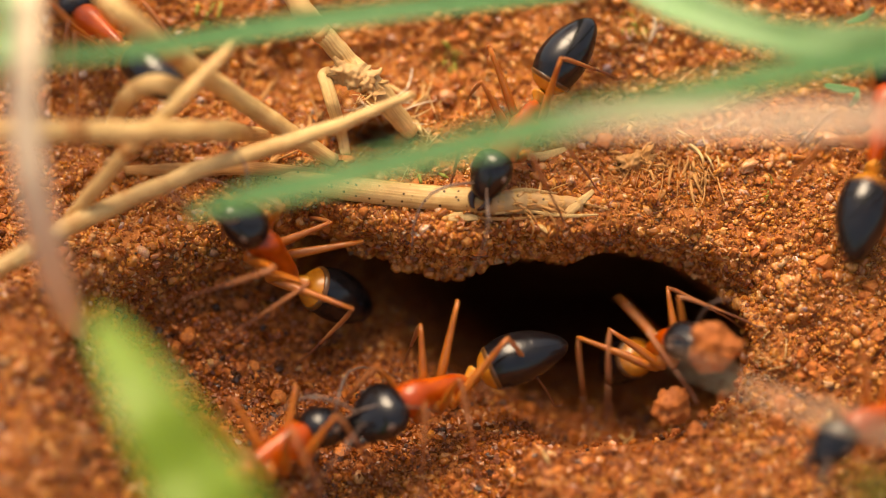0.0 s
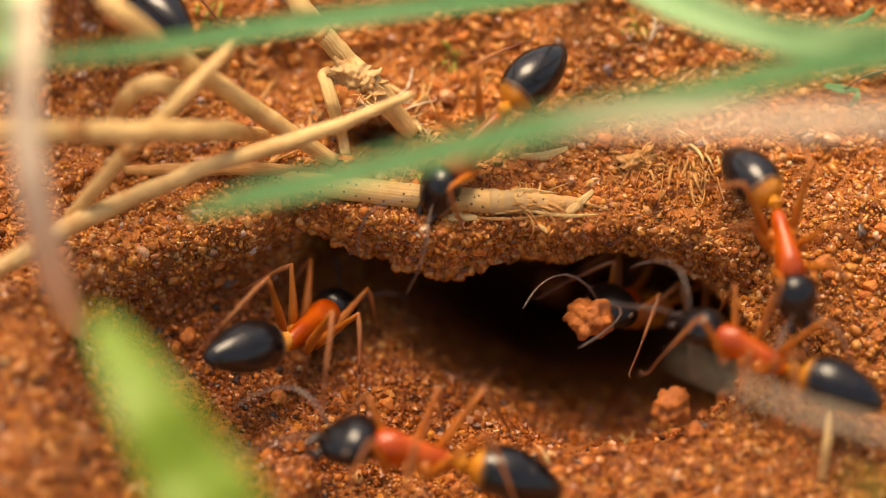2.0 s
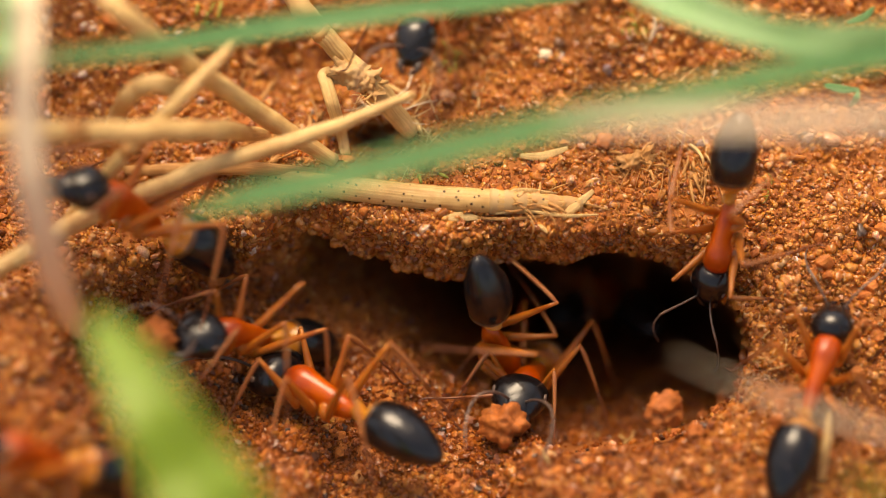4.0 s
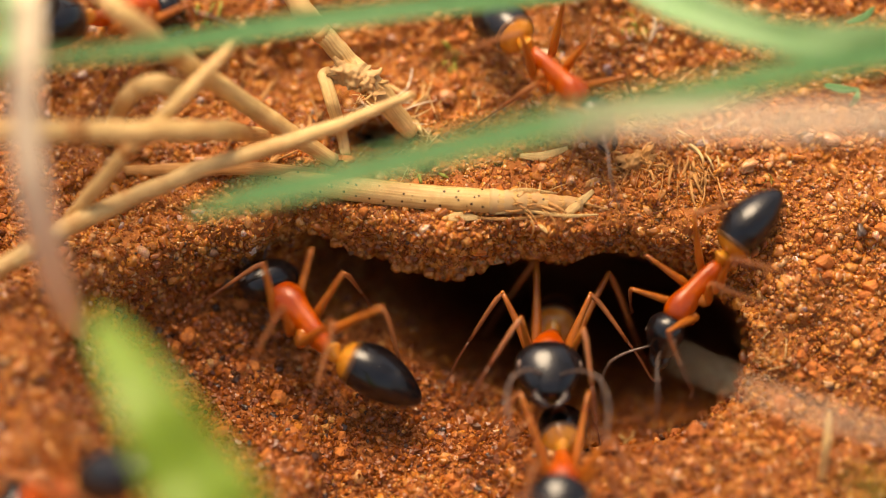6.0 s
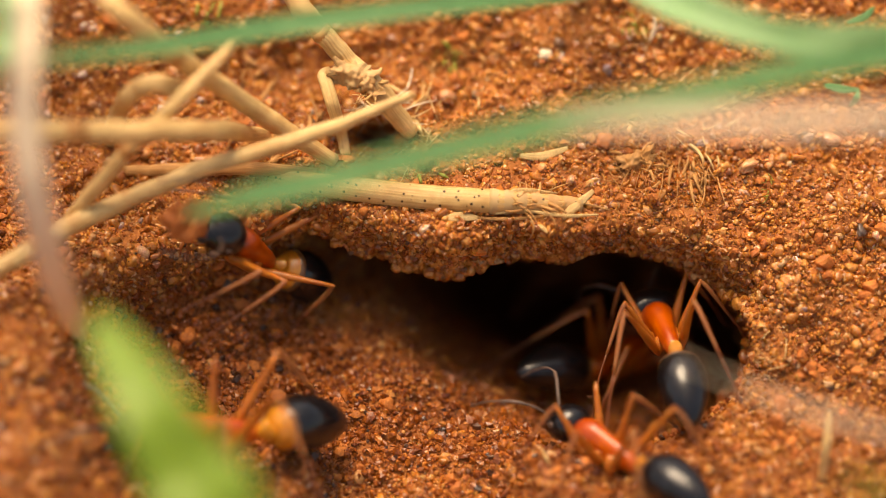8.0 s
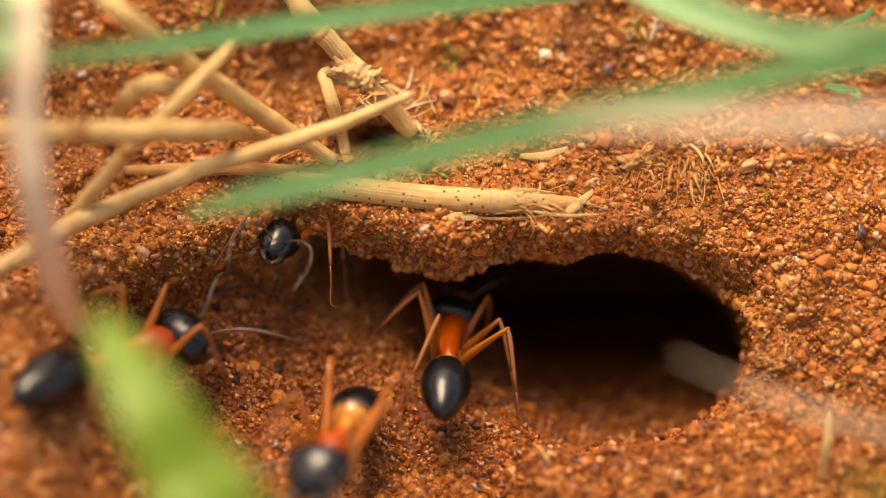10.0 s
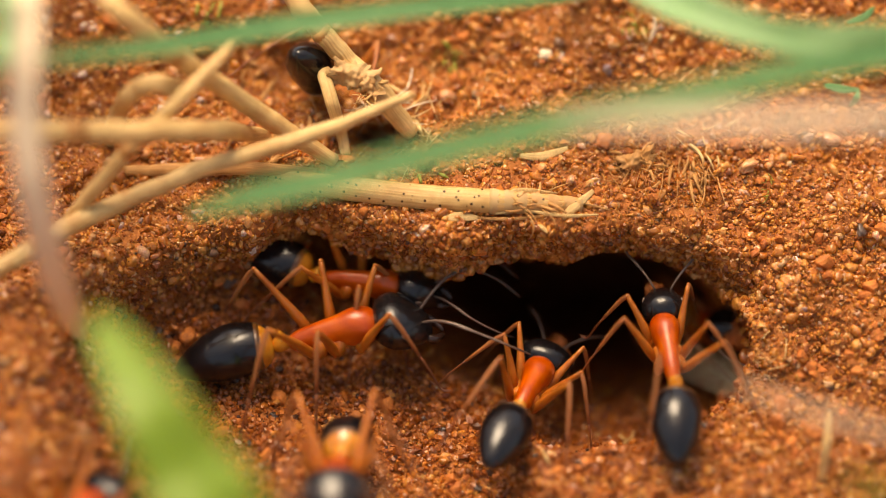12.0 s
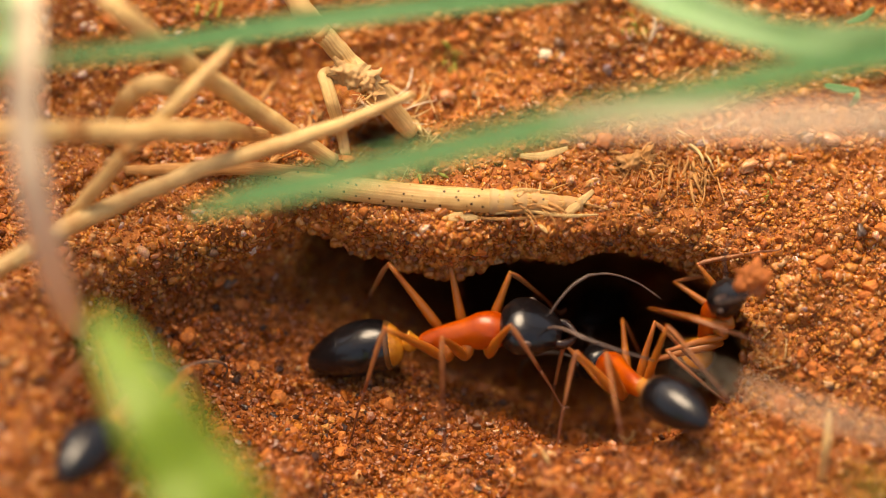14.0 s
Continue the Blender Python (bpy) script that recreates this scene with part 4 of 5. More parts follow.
def motions():
    ways = (
    (ANT_A, [
        (0, pose(0.00444, 0.00485, 0.00277, 2.9, 15.2, -118.8)),
        (0.5, pose(0.00459, 0.00539, 0.00376, -3.9, 37.4, -132.9)),
        (1, pose(0.00315, 0.00474, 0.00364, 2.7, 13.1, -137.5)),
        (1.5, pose(0.00233, 0.00447, 0.00353, 1.8, -0.9, -130.3)),
        (1.9, pose(0.00287, 0.00410, 0.00411, -3.0, 21.2, -136.1)),
        (2, pose(0.00294, 0.00405, 0.00345, -6.8, 34.4, -138.1)),
        (2.03, pose(0.00378, 0.00204, 0.00420, -3.1, 57.3, -170.3)),
        (2.1, pose(0.00454, -0.00000, 0.00478, -34.2, 78.4, 128.7)),
        (2.17, pose(0.00368, 0.00060, 0.00352, 159.2, 103.1, 5.7)),
        (2.2, pose(0.00293, 0.00124, 0.00245, -36.7, 73.2, -147.8)),
        (2.5, pose(0.00246, 0.00070, 0.00075, -11.3, 41.7, -114.1)),
        (2.8, pose(0.00340, 0.00021, 0.00150, -7.9, 46.3, -140.9)),
        (3, pose(0.00333, 0.00020, 0.00176, 0.5, 38.0, -149.4)),
        (3.2, pose(0.00247, 0.00043, 0.00055, -20.3, 35.0, -134.2)),
        (3.6, pose(0.00167, -0.00049, -0.00153, -50.7, 72.1, -121.0)),
        (4, pose(0.00064, -0.00121, -0.00395, 69.8, 77.2, 44.5)),
        (4.4, pose(0.00362, 0.00000, -0.00687, 33.4, 51.3, 48.3)),
        (4.8, pose(0.00660, 0.00120, -0.00980, 6.6, 29.8, 68.0)),
        (5.3, pose(0.00889, 0.01782, -0.01426, 6.5, 32.5, 69.4)),
        (6.13, pose(0.00823, 0.01822, -0.01409, 17.9, -3.8, 137.2)),
        (7, pose(0.00756, 0.01862, -0.01392, -13.5, -27.1, -149.3)),
        (7.35, pose(0.00266, 0.00204, -0.00783, -14.7, -31.8, -153.2)),
        (7.5, pose(-0.00155, 0.00153, -0.00501, -33.8, -40.1, -156.6)),
        (7.6, pose(-0.00316, 0.00100, -0.00423, -30.0, -40.7, -153.9)),
        (7.7, pose(-0.00474, 0.00072, -0.00284, -40.7, -43.9, -153.0)),
        (7.8, pose(-0.00623, 0.00088, -0.00243, -42.3, -44.8, -150.5)),
        (7.9, pose(-0.00902, 0.00105, -0.00251, -35.1, -48.9, -149.8)),
        (8, pose(-0.01018, 0.00043, -0.00157, -39.9, -51.6, -147.8)),
        (8.2, pose(-0.01060, 0.00025, -0.00066, -40.8, -49.7, -153.6)),
        (8.5, pose(-0.01202, -0.00046, 0.00039, -8.3, -19.8, 161.8)),
        (8.8, pose(-0.01343, -0.00115, 0.00155, -1.5, 14.9, 137.6)),
        (9.4, pose(-0.01747, 0.00273, 0.00227, -0.0, 2.7, 120.3)),
        (9.57, pose(-0.01459, 0.00256, 0.00033, 7.3, -14.7, 166.4)),
        (9.73, pose(-0.01170, 0.00238, -0.00161, -1.5, -31.8, -143.2)),
        (9.9, pose(-0.00881, 0.00220, -0.00354, -23.8, -35.0, -84.0)),
        (10.3, pose(-0.00861, 0.00237, -0.00340, -24.3, -34.7, -87.3)),
        (10.5, pose(-0.00874, 0.00243, -0.00346, -31.5, -29.8, -86.3)),
        (11, pose(-0.00899, 0.00181, -0.00341, -35.2, -28.8, -86.3)),
        (11.1, pose(-0.00906, 0.00144, -0.00295, -25.8, 15.4, -55.8)),
        (11.3, pose(-0.00918, 0.00114, -0.00267, 12.0, 35.1, -5.1)),
        (11.5, pose(-0.00948, 0.00062, -0.00345, 2.3, 19.1, -18.9)),
        (11.8, pose(-0.00748, 0.00096, -0.00387, 9.2, 20.9, -5.1)),
        (12, pose(-0.00524, 0.00093, -0.00444, 12.3, 7.6, -7.3)),
        (12.5, pose(-0.00192, 0.00115, -0.00594, 21.2, 22.8, 24.2)),
        (13, pose(0.00117, 0.00120, -0.00726, 11.2, 30.5, 36.2)),
        (13.5, pose(0.00090, 0.00119, -0.00698, 14.4, 32.5, 45.9)),
        (14, pose(0.00900, 0.01050, -0.01600, 12.3, 27.6, 60.0))]),
    (ANT_B, [
        (0, pose(-0.00915, -0.00038, -0.00147, -28.1, -57.6, -166.3)),
        (0.3, pose(-0.00967, 0.00002, -0.00137, -30.8, -54.2, -162.6)),
        (0.5, pose(-0.01087, 0.00040, -0.00037, -43.7, -54.8, -161.9)),
        (0.6, pose(-0.01322, -0.00086, 0.00144, -16.1, -47.4, -159.2)),
        (0.633, pose(-0.01400, -0.00082, 0.00165, 1.6, -19.2, 164.8)),
        (0.7, pose(-0.01480, -0.00079, 0.00185, 0.4, 12.8, 139.1)),
        (0.85, pose(-0.02165, 0.00092, 0.00238, -1.9, 19.4, 144.2)),
        (1.03, pose(-0.02602, 0.00084, 0.00303, 6.3, -5.5, 174.9)),
        (1.2, pose(-0.03038, 0.00074, 0.00371, -1.3, -31.3, -152.8)),
        (14, pose(-0.03629, 0.00228, 0.00463, -4.4, -27.1, -149.3))]),
    (ANT_C, [
        (0, pose(0.00032, -0.00581, -0.00554, 1.5, -6.3, -144.2)),
        (0.5, pose(-0.00128, -0.00804, -0.00532, 6.8, -22.3, -150.5)),
        (1, pose(-0.00030, -0.01084, -0.00443, 5.5, -13.9, -127.0)),
        (1.5, pose(0.00064, -0.01081, -0.00437, 9.1, 4.9, -161.1)),
        (1.7, pose(0.00055, -0.01145, -0.00390, 8.1, -8.7, -159.8)),
        (2, pose(-0.00052, -0.01091, -0.00529, 10.1, -7.8, 173.7)),
        (2.5, pose(-0.00252, -0.01078, -0.00532, 3.9, -10.9, 170.9)),
        (2.8, pose(-0.00295, -0.01016, -0.00567, 5.5, -13.3, 168.2)),
        (3, pose(-0.00336, -0.00920, -0.00534, 8.3, -19.5, 160.4)),
        (3.2, pose(-0.00361, -0.00887, -0.00508, 10.8, -7.8, 139.9)),
        (4.2, pose(-0.00514, -0.00692, -0.00559, 5.9, 10.3, 140.7)),
        (4.73, pose(-0.00660, -0.00655, -0.00486, 8.6, -7.3, 176.4)),
        (5.3, pose(-0.00726, -0.00628, -0.00389, 4.8, -18.8, -156.7)),
        (5.5, pose(-0.00823, -0.00583, -0.00362, 4.0, -18.3, -168.7)),
        (5.7, pose(-0.00637, -0.00575, -0.00367, 5.2, 24.2, 126.7)),
        (6, pose(-0.00641, -0.00363, -0.00438, 11.9, -7.8, 129.7)),
        (6.2, pose(-0.00807, -0.00451, -0.00094, 33.1, -59.8, 152.7)),
        (6.3, pose(-0.00754, -0.00448, -0.00166, 34.7, -18.5, 121.5)),
        (6.4, pose(-0.00702, -0.00443, -0.00238, 12.6, 17.9, 92.8)),
        (6.5, pose(-0.00623, -0.00415, -0.00279, 4.3, 13.6, 72.5)),
        (6.7, pose(-0.00558, -0.00222, -0.00579, -4.9, 29.7, 46.0)),
        (7, pose(-0.00342, -0.00292, -0.00582, 3.6, 34.0, 41.5)),
        (7.3, pose(-0.00215, -0.00300, -0.00676, -0.7, 34.0, 31.2)),
        (7.5, pose(0.00011, -0.00252, -0.00767, -2.0, 28.7, 32.9)),
        (7.7, pose(0.00157, -0.00165, -0.00876, 1.4, 27.6, 40.8)),
        (8, pose(0.00717, 0.00063, -0.01107, 5.9, 21.1, 46.6)),
        (8.2, pose(0.00878, 0.00344, -0.01248, 9.7, 22.9, 51.9)),
        (8.47, pose(0.00723, 0.00296, -0.01197, -21.6, 13.4, -7.8)),
        (8.73, pose(0.00569, 0.00247, -0.01146, -31.2, -16.3, -57.2)),
        (9, pose(0.00415, 0.00199, -0.01096, -10.0, -41.6, -117.4)),
        (9.7, pose(-0.00281, -0.00757, -0.00497, -6.1, -27.0, -108.2)),
        (10.3, pose(-0.00590, -0.01292, -0.00379, 4.6, -26.2, -99.4)),
        (10.5, pose(-0.00603, -0.01320, -0.00364, 4.1, -27.9, -99.0)),
        (11, pose(-0.00587, -0.01297, -0.00385, 2.3, -28.9, -92.9)),
        (11.5, pose(-0.00597, -0.01270, -0.00405, 2.2, -28.1, -91.2)),
        (12, pose(-0.00464, -0.01289, -0.00397, 3.3, -27.3, -94.1)),
        (12.5, pose(-0.00488, -0.01312, -0.00363, 4.9, -28.0, -99.6)),
        (13, pose(-0.00664, -0.01496, -0.00368, -1.5, -28.0, -90.9)),
        (13.3, pose(-0.00666, -0.01736, -0.00386, -1.0, -22.3, -92.1)),
        (14, pose(-0.00745, -0.01997, -0.00673, -0.0, 4.9, -93.5))]),
    (ANT_D, [
        (0, pose(-0.00866, -0.01159, -0.00517, -9.7, 6.0, 41.0)),
        (0.3, pose(-0.01186, -0.01149, -0.00519, -4.1, 13.8, 47.3)),
        (0.5, pose(-0.01366, -0.00962, -0.00407, 7.4, 9.7, 64.6)),
        (0.7, pose(-0.01160, -0.00689, -0.00475, 2.1, 7.1, 67.3)),
        (1, pose(-0.00938, -0.00548, -0.00566, 4.5, 14.1, 58.6)),
        (1.1, pose(-0.00757, -0.00282, -0.00603, 3.6, 7.4, 44.5)),
        (1.2, pose(-0.00656, -0.00260, -0.00616, -0.2, 1.4, 30.3)),
        (1.5, pose(-0.00610, -0.00220, -0.00636, -2.1, -11.2, 12.6)),
        (1.6, pose(-0.00696, -0.00216, -0.00615, 0.1, -4.3, 22.3)),
        (2, pose(-0.00771, -0.00355, -0.00480, 9.6, 23.3, 59.9)),
        (2.5, pose(-0.00759, -0.00223, -0.00528, 12.2, 19.3, 69.3)),
        (2.8, pose(-0.00928, -0.00089, -0.00399, 15.2, 15.8, 79.2)),
        (3, pose(-0.01093, -0.00075, -0.00432, 13.8, 9.0, 75.8)),
        (3.2, pose(-0.00965, -0.00078, -0.00323, 12.7, 29.0, 70.5)),
        (3.5, pose(-0.01103, -0.00099, 0.00205, 6.5, 9.6, 85.7)),
        (3.75, pose(-0.01267, -0.00168, 0.00177, 0.8, -19.8, 139.8)),
        (4, pose(-0.01517, -0.00202, 0.00196, -1.6, -43.5, -162.2)),
        (4.4, pose(-0.01866, -0.00034, 0.00230, 6.2, -11.3, 169.1)),
        (4.8, pose(-0.02216, 0.00133, 0.00263, -2.0, 20.6, 143.5)),
        (9.4, pose(-0.02915, 0.00047, 0.00310, 2.6, -4.0, 176.1)),
        (14, pose(-0.03615, -0.00038, 0.00356, -7.5, -27.1, -149.3))]),
    (ANT_E, [
        (0, pose(0.01116, -0.00383, -0.00535, 10.9, -46.9, -52.6)),
        (0.2, pose(0.01297, -0.00483, -0.00341, 12.6, -40.6, -32.7)),
        (0.5, pose(0.01470, -0.00499, -0.00146, 23.0, -31.3, -14.2)),
        (0.7, pose(0.01811, -0.00444, -0.00028, 18.9, -40.8, -12.2)),
        (1, pose(0.01931, -0.00184, -0.00003, 12.6, -36.9, 13.4)),
        (1.3, pose(0.02114, -0.00035, 0.00085, 6.1, 0.3, 28.1)),
        (1.5, pose(0.01977, -0.00077, 0.00124, 2.0, 17.2, 21.5)),
        (1.8, pose(0.01755, -0.00159, 0.00226, 9.6, 24.4, 26.8)),
        (1.87, pose(0.01695, -0.00200, 0.00199, 7.0, 16.4, -19.4)),
        (1.9, pose(0.01629, -0.00247, 0.00164, 9.5, 8.6, -64.2)),
        (2, pose(0.01553, -0.00064, 0.00139, -0.7, 25.7, -78.9)),
        (2.1, pose(0.01622, 0.00050, 0.00089, -7.5, 22.3, -104.5)),
        (2.2, pose(0.01647, 0.00010, 0.00108, -12.2, 47.5, -165.3)),
        (2.5, pose(0.01394, -0.00098, -0.00168, -2.3, 27.8, -151.2)),
        (2.7, pose(0.01357, -0.00134, -0.00320, -14.0, 35.4, -172.1)),
        (2.9, pose(0.01328, -0.00131, -0.00652, -20.0, 40.4, 135.5)),
        (3, pose(0.01246, -0.00073, -0.00801, -22.1, 32.1, 117.4)),
        (3.1, pose(0.01146, 0.00000, -0.00951, -14.8, 28.2, 111.8)),
        (3.4, pose(0.00960, 0.00479, -0.01304, -8.5, 32.2, 107.8)),
        (14, pose(0.01017, 0.02107, -0.01649, -7.8, 37.1, 112.9))]),
    (ANT_K, [
        (0, pose(0.02676, 0.00463, 0.00432, 0.4, 19.2, 142.0)),
        (2.7, pose(0.02582, 0.00450, 0.00461, -2.9, 26.1, 141.0)),
        (2.8, pose(0.02345, 0.00430, 0.00465, -7.4, 30.4, 140.7)),
        (2.9, pose(0.02195, 0.00424, 0.00447, -10.6, 30.2, 146.7)),
        (2.93, pose(0.01989, 0.00380, 0.00450, 2.1, 7.2, -175.7)),
        (3, pose(0.01811, 0.00341, 0.00450, -2.6, -18.6, -139.3)),
        (3.1, pose(0.01403, 0.00118, 0.00212, 0.1, -14.0, -140.5)),
        (3.2, pose(0.01533, -0.00094, -0.00003, 1.0, 42.6, -165.4)),
        (3.8, pose(0.01457, 0.00093, 0.00208, -9.6, 75.3, -137.7)),
        (5.3, pose(0.01307, 0.00156, 0.00124, -12.2, 53.4, -102.2)),
        (5.5, pose(0.01362, 0.00079, 0.00003, -1.0, 42.5, -114.4)),
        (5.8, pose(0.01323, 0.00058, 0.00004, -11.7, 52.7, -118.3)),
        (6, pose(0.01349, -0.00081, -0.00175, 4.9, 34.9, -137.4)),
        (6.2, pose(0.01404, -0.00128, -0.00302, -19.0, 46.5, 174.8)),
        (6.5, pose(0.01408, -0.00208, -0.00342, -33.6, 50.1, 158.7)),
        (7, pose(0.01428, -0.00183, -0.00477, -28.3, 60.6, 144.7)),
        (7.15, pose(0.01322, 0.00189, -0.00998, -17.6, 51.7, 129.9)),
        (7.5, pose(0.01004, 0.01721, -0.01457, -8.9, 40.3, 114.5)),
        (10.7, pose(0.01098, 0.01883, -0.01562, 0.0, 39.2, 90.0)),
        (10.9, pose(0.01125, 0.00946, -0.01794, -24.1, 17.5, 32.5)),
        (11.2, pose(0.01156, 0.00587, -0.01437, -22.4, -13.9, -13.3)),
        (11.4, pose(0.01185, 0.00226, -0.01087, 7.0, -32.8, -70.1)),
        (11.5, pose(0.01182, 0.00236, -0.01069, 7.2, -34.2, -70.8)),
        (11.7, pose(0.01169, 0.00247, -0.01060, 6.8, -34.0, -71.2)),
        (12, pose(0.01438, 0.00326, -0.00990, 42.5, -38.6, -70.2)),
        (12.5, pose(0.01324, -0.00010, -0.00698, 36.2, -34.9, -109.4)),
        (13, pose(0.01323, -0.00044, -0.00579, 38.5, -39.1, -106.5)),
        (13.5, pose(0.01314, -0.00112, -0.00583, 53.0, -56.1, -115.3)),
        (13.8, pose(0.01439, -0.00275, -0.00388, 53.6, -68.0, -71.9)),
        (14, pose(0.01442, -0.00243, -0.00402, 31.8, -69.7, -37.5))]),
    (ANT_M, [
        (0, pose(0.01112, 0.01872, -0.01500, -3.3, -44.7, -97.8)),
        (1.4, pose(0.01021, 0.00755, -0.01512, -7.2, -41.6, -108.8)),
        (1.8, pose(0.00985, 0.00232, -0.00919, -9.6, -40.7, -117.2)),
        (2, pose(0.00854, 0.00114, -0.00760, -10.4, -40.8, -121.4)),
        (2.5, pose(0.00638, -0.00005, -0.00759, -12.3, -34.9, -115.4)),
        (2.8, pose(0.00432, -0.00068, -0.00720, -1.6, -34.5, -115.2)),
        (3, pose(0.00485, -0.00120, -0.00726, -2.9, -30.7, -99.4)),
        (3.2, pose(0.00329, -0.00157, -0.00767, -6.3, -32.3, -111.3)),
        (4, pose(0.00419, -0.00229, -0.00869, -2.0, -24.6, -107.1)),
        (5.3, pose(0.00437, -0.00454, -0.00800, -11.9, -25.0, -90.0)),
        (5.5, pose(0.00503, -0.00515, -0.00778, -8.8, -25.1, -88.3)),
        (6, pose(0.00536, -0.01051, -0.00585, -4.7, -17.8, -91.5)),
        (6.5, pose(0.00608, -0.01235, -0.00520, -3.8, -16.7, -87.1)),
        (6.7, pose(0.00491, -0.00763, -0.00634, -20.2, -11.2, -80.6)),
        (6.8, pose(0.00573, -0.00714, -0.00671, -16.0, -16.5, -73.4)),
        (6.9, pose(0.00765, -0.00766, -0.00578, -13.2, -3.1, -29.0)),
        (7, pose(0.00926, -0.00818, -0.00526, -8.3, -27.8, -28.4)),
        (7.1, pose(0.01125, -0.00532, -0.00335, 10.4, -9.2, 13.0)),
        (7.2, pose(0.01315, -0.00431, -0.00267, 6.0, -24.2, 5.6)),
        (7.4, pose(0.01439, -0.00425, 0.00024, 1.0, -51.9, 29.8)),
        (7.5, pose(0.01367, -0.00400, 0.00076, -20.0, -44.9, 69.1)),
        (7.6, pose(0.01323, -0.00372, 0.00044, -24.3, -48.4, 74.1)),
        (7.7, pose(0.01319, -0.00346, 0.00004, -27.7, -48.7, 77.8)),
        (7.8, pose(0.01150, -0.00419, -0.00278, -0.4, 3.6, 90.1)),
        (8, pose(0.01106, -0.00387, -0.00486, -4.0, 20.5, 102.4)),
        (8.2, pose(0.01130, -0.00286, -0.00607, -3.8, 21.5, 101.2)),
        (8.8, pose(0.00825, -0.00058, -0.00925, -4.0, 15.9, 114.5)),
        (9.6, pose(0.00130, -0.00254, -0.00731, 9.6, 19.7, 85.1)),
        (10.3, pose(-0.00052, -0.00342, -0.00594, 16.2, 17.7, 90.1)),
        (10.5, pose(-0.00051, -0.00316, -0.00602, 17.1, 17.4, 91.4)),
        (11, pose(0.00028, -0.00238, -0.00682, 14.3, 22.6, 94.1)),
        (11.3, pose(0.00024, -0.00332, -0.00683, 18.0, 12.1, 108.9)),
        (11.5, pose(0.00138, -0.00377, -0.00719, 14.1, 9.1, 112.3)),
        (11.8, pose(0.00289, -0.00549, -0.00590, 14.6, 12.8, 82.2)),
        (12, pose(0.00326, -0.00620, -0.00606, 11.8, 16.3, 72.3)),
        (12.5, pose(0.00322, -0.00610, -0.00579, 13.0, 14.1, 76.3)),
        (12.8, pose(0.00134, -0.00743, -0.00541, -9.4, -17.7, 30.0)),
        (13, pose(0.00120, -0.00871, -0.00600, -7.1, -17.4, 17.8)),
        (13.2, pose(0.00576, -0.01205, -0.00509, -6.4, 5.1, 20.9)),
        (13.4, pose(0.00816, -0.01259, -0.00481, -10.9, -6.3, -7.9)),
        (13.5, pose(0.01053, -0.01300, -0.00456, -5.5, -22.6, -41.2)),
        (14, pose(0.01690, -0.01641, -0.00479, -1.2, -12.9, -26.5))]),
    (ANT_N, [
        (0, pose(0.00825, 0.02007, -0.01633, -5.4, -47.6, -101.8)),
        (4, pose(0.00661, 0.01003, -0.01803, -4.6, -44.5, -100.8)),
        (5.3, pose(0.00446, -0.00000, -0.00758, 0.3, -29.4, -91.8)),
        (5.5, pose(0.00467, -0.00117, -0.00726, 0.7, -30.3, -91.5)),
        (6, pose(0.00504, -0.00297, -0.00637, -1.0, -27.8, -95.8)),
        (6.2, pose(0.00447, -0.00449, -0.00563, -0.8, -34.6, -107.7)),
        (6.5, pose(0.00290, -0.00553, -0.00657, 0.3, -23.2, -140.7)),
        (6.7, pose(0.00022, -0.00697, -0.00557, 5.2, -19.7, -142.4)),
        (7, pose(-0.00234, -0.00937, -0.00438, 7.4, -9.4, -148.5)),
        (7.2, pose(-0.00479, -0.00900, -0.00457, 13.2, -17.2, -155.9)),
        (7.5, pose(-0.00931, -0.01033, -0.00342, 10.2, -29.2, -156.8)),
        (8, pose(-0.00942, -0.01027, -0.00444, 12.4, -1.4, -175.5)),
        (8.2, pose(-0.01018, -0.01016, -0.00471, 12.1, -4.9, -169.0)),
        (9, pose(-0.01838, -0.01479, -0.00264, -7.0, -19.5, -153.3)),
        (9.2, pose(-0.01875, -0.01348, -0.00201, 9.3, -15.4, 147.3)),
        (9.4, pose(-0.01913, -0.01216, -0.00138, 14.3, -0.1, 92.1)),
        (9.6, pose(-0.01951, -0.01085, -0.00075, 4.5, 12.8, 36.5)),
        (10.3, pose(-0.01304, -0.00429, -0.00440, 9.2, 17.5, 35.3)),
        (10.5, pose(-0.01221, -0.00379, -0.00442, 9.0, 19.6, 38.6)),
        (11, pose(-0.01145, -0.00434, -0.00470, 9.0, 19.0, 40.6)),
        (11.5, pose(-0.01197, -0.00564, -0.00385, 4.7, -5.3, 8.8)),
        (11.8, pose(-0.00927, -0.00301, -0.00585, 3.7, -0.5, 12.1)),
        (12, pose(-0.00625, -0.00294, -0.00543, -2.6, -6.0, 7.0)),
        (12.5, pose(-0.00553, -0.00282, -0.00531, -2.6, -3.1, 3.7)),
        (12.8, pose(-0.00352, -0.00381, -0.00566, -9.0, 11.3, 20.7)),
        (13, pose(-0.00203, -0.00418, -0.00602, -5.7, 13.6, 22.7)),
        (13.5, pose(-0.00041, -0.00440, -0.00633, -2.4, 14.3, 27.8)),
        (14, pose(0.00004, -0.00259, -0.00577, 0.4, -9.9, -1.7))]),
    (ANT_Q, [
        (0, pose(0.00795, 0.02020, -0.01639, -4.6, -44.5, -100.9)),
        (2.25, pose(0.00570, 0.01040, -0.01795, -7.5, -41.3, -109.9)),
        (2.5, pose(0.00221, 0.00223, -0.00933, -11.5, -41.7, -118.8)),
        (2.65, pose(0.00073, 0.00116, -0.00726, -17.4, -29.6, -147.7)),
        (2.8, pose(-0.00083, 0.00111, -0.00606, -31.2, -31.1, -146.8)),
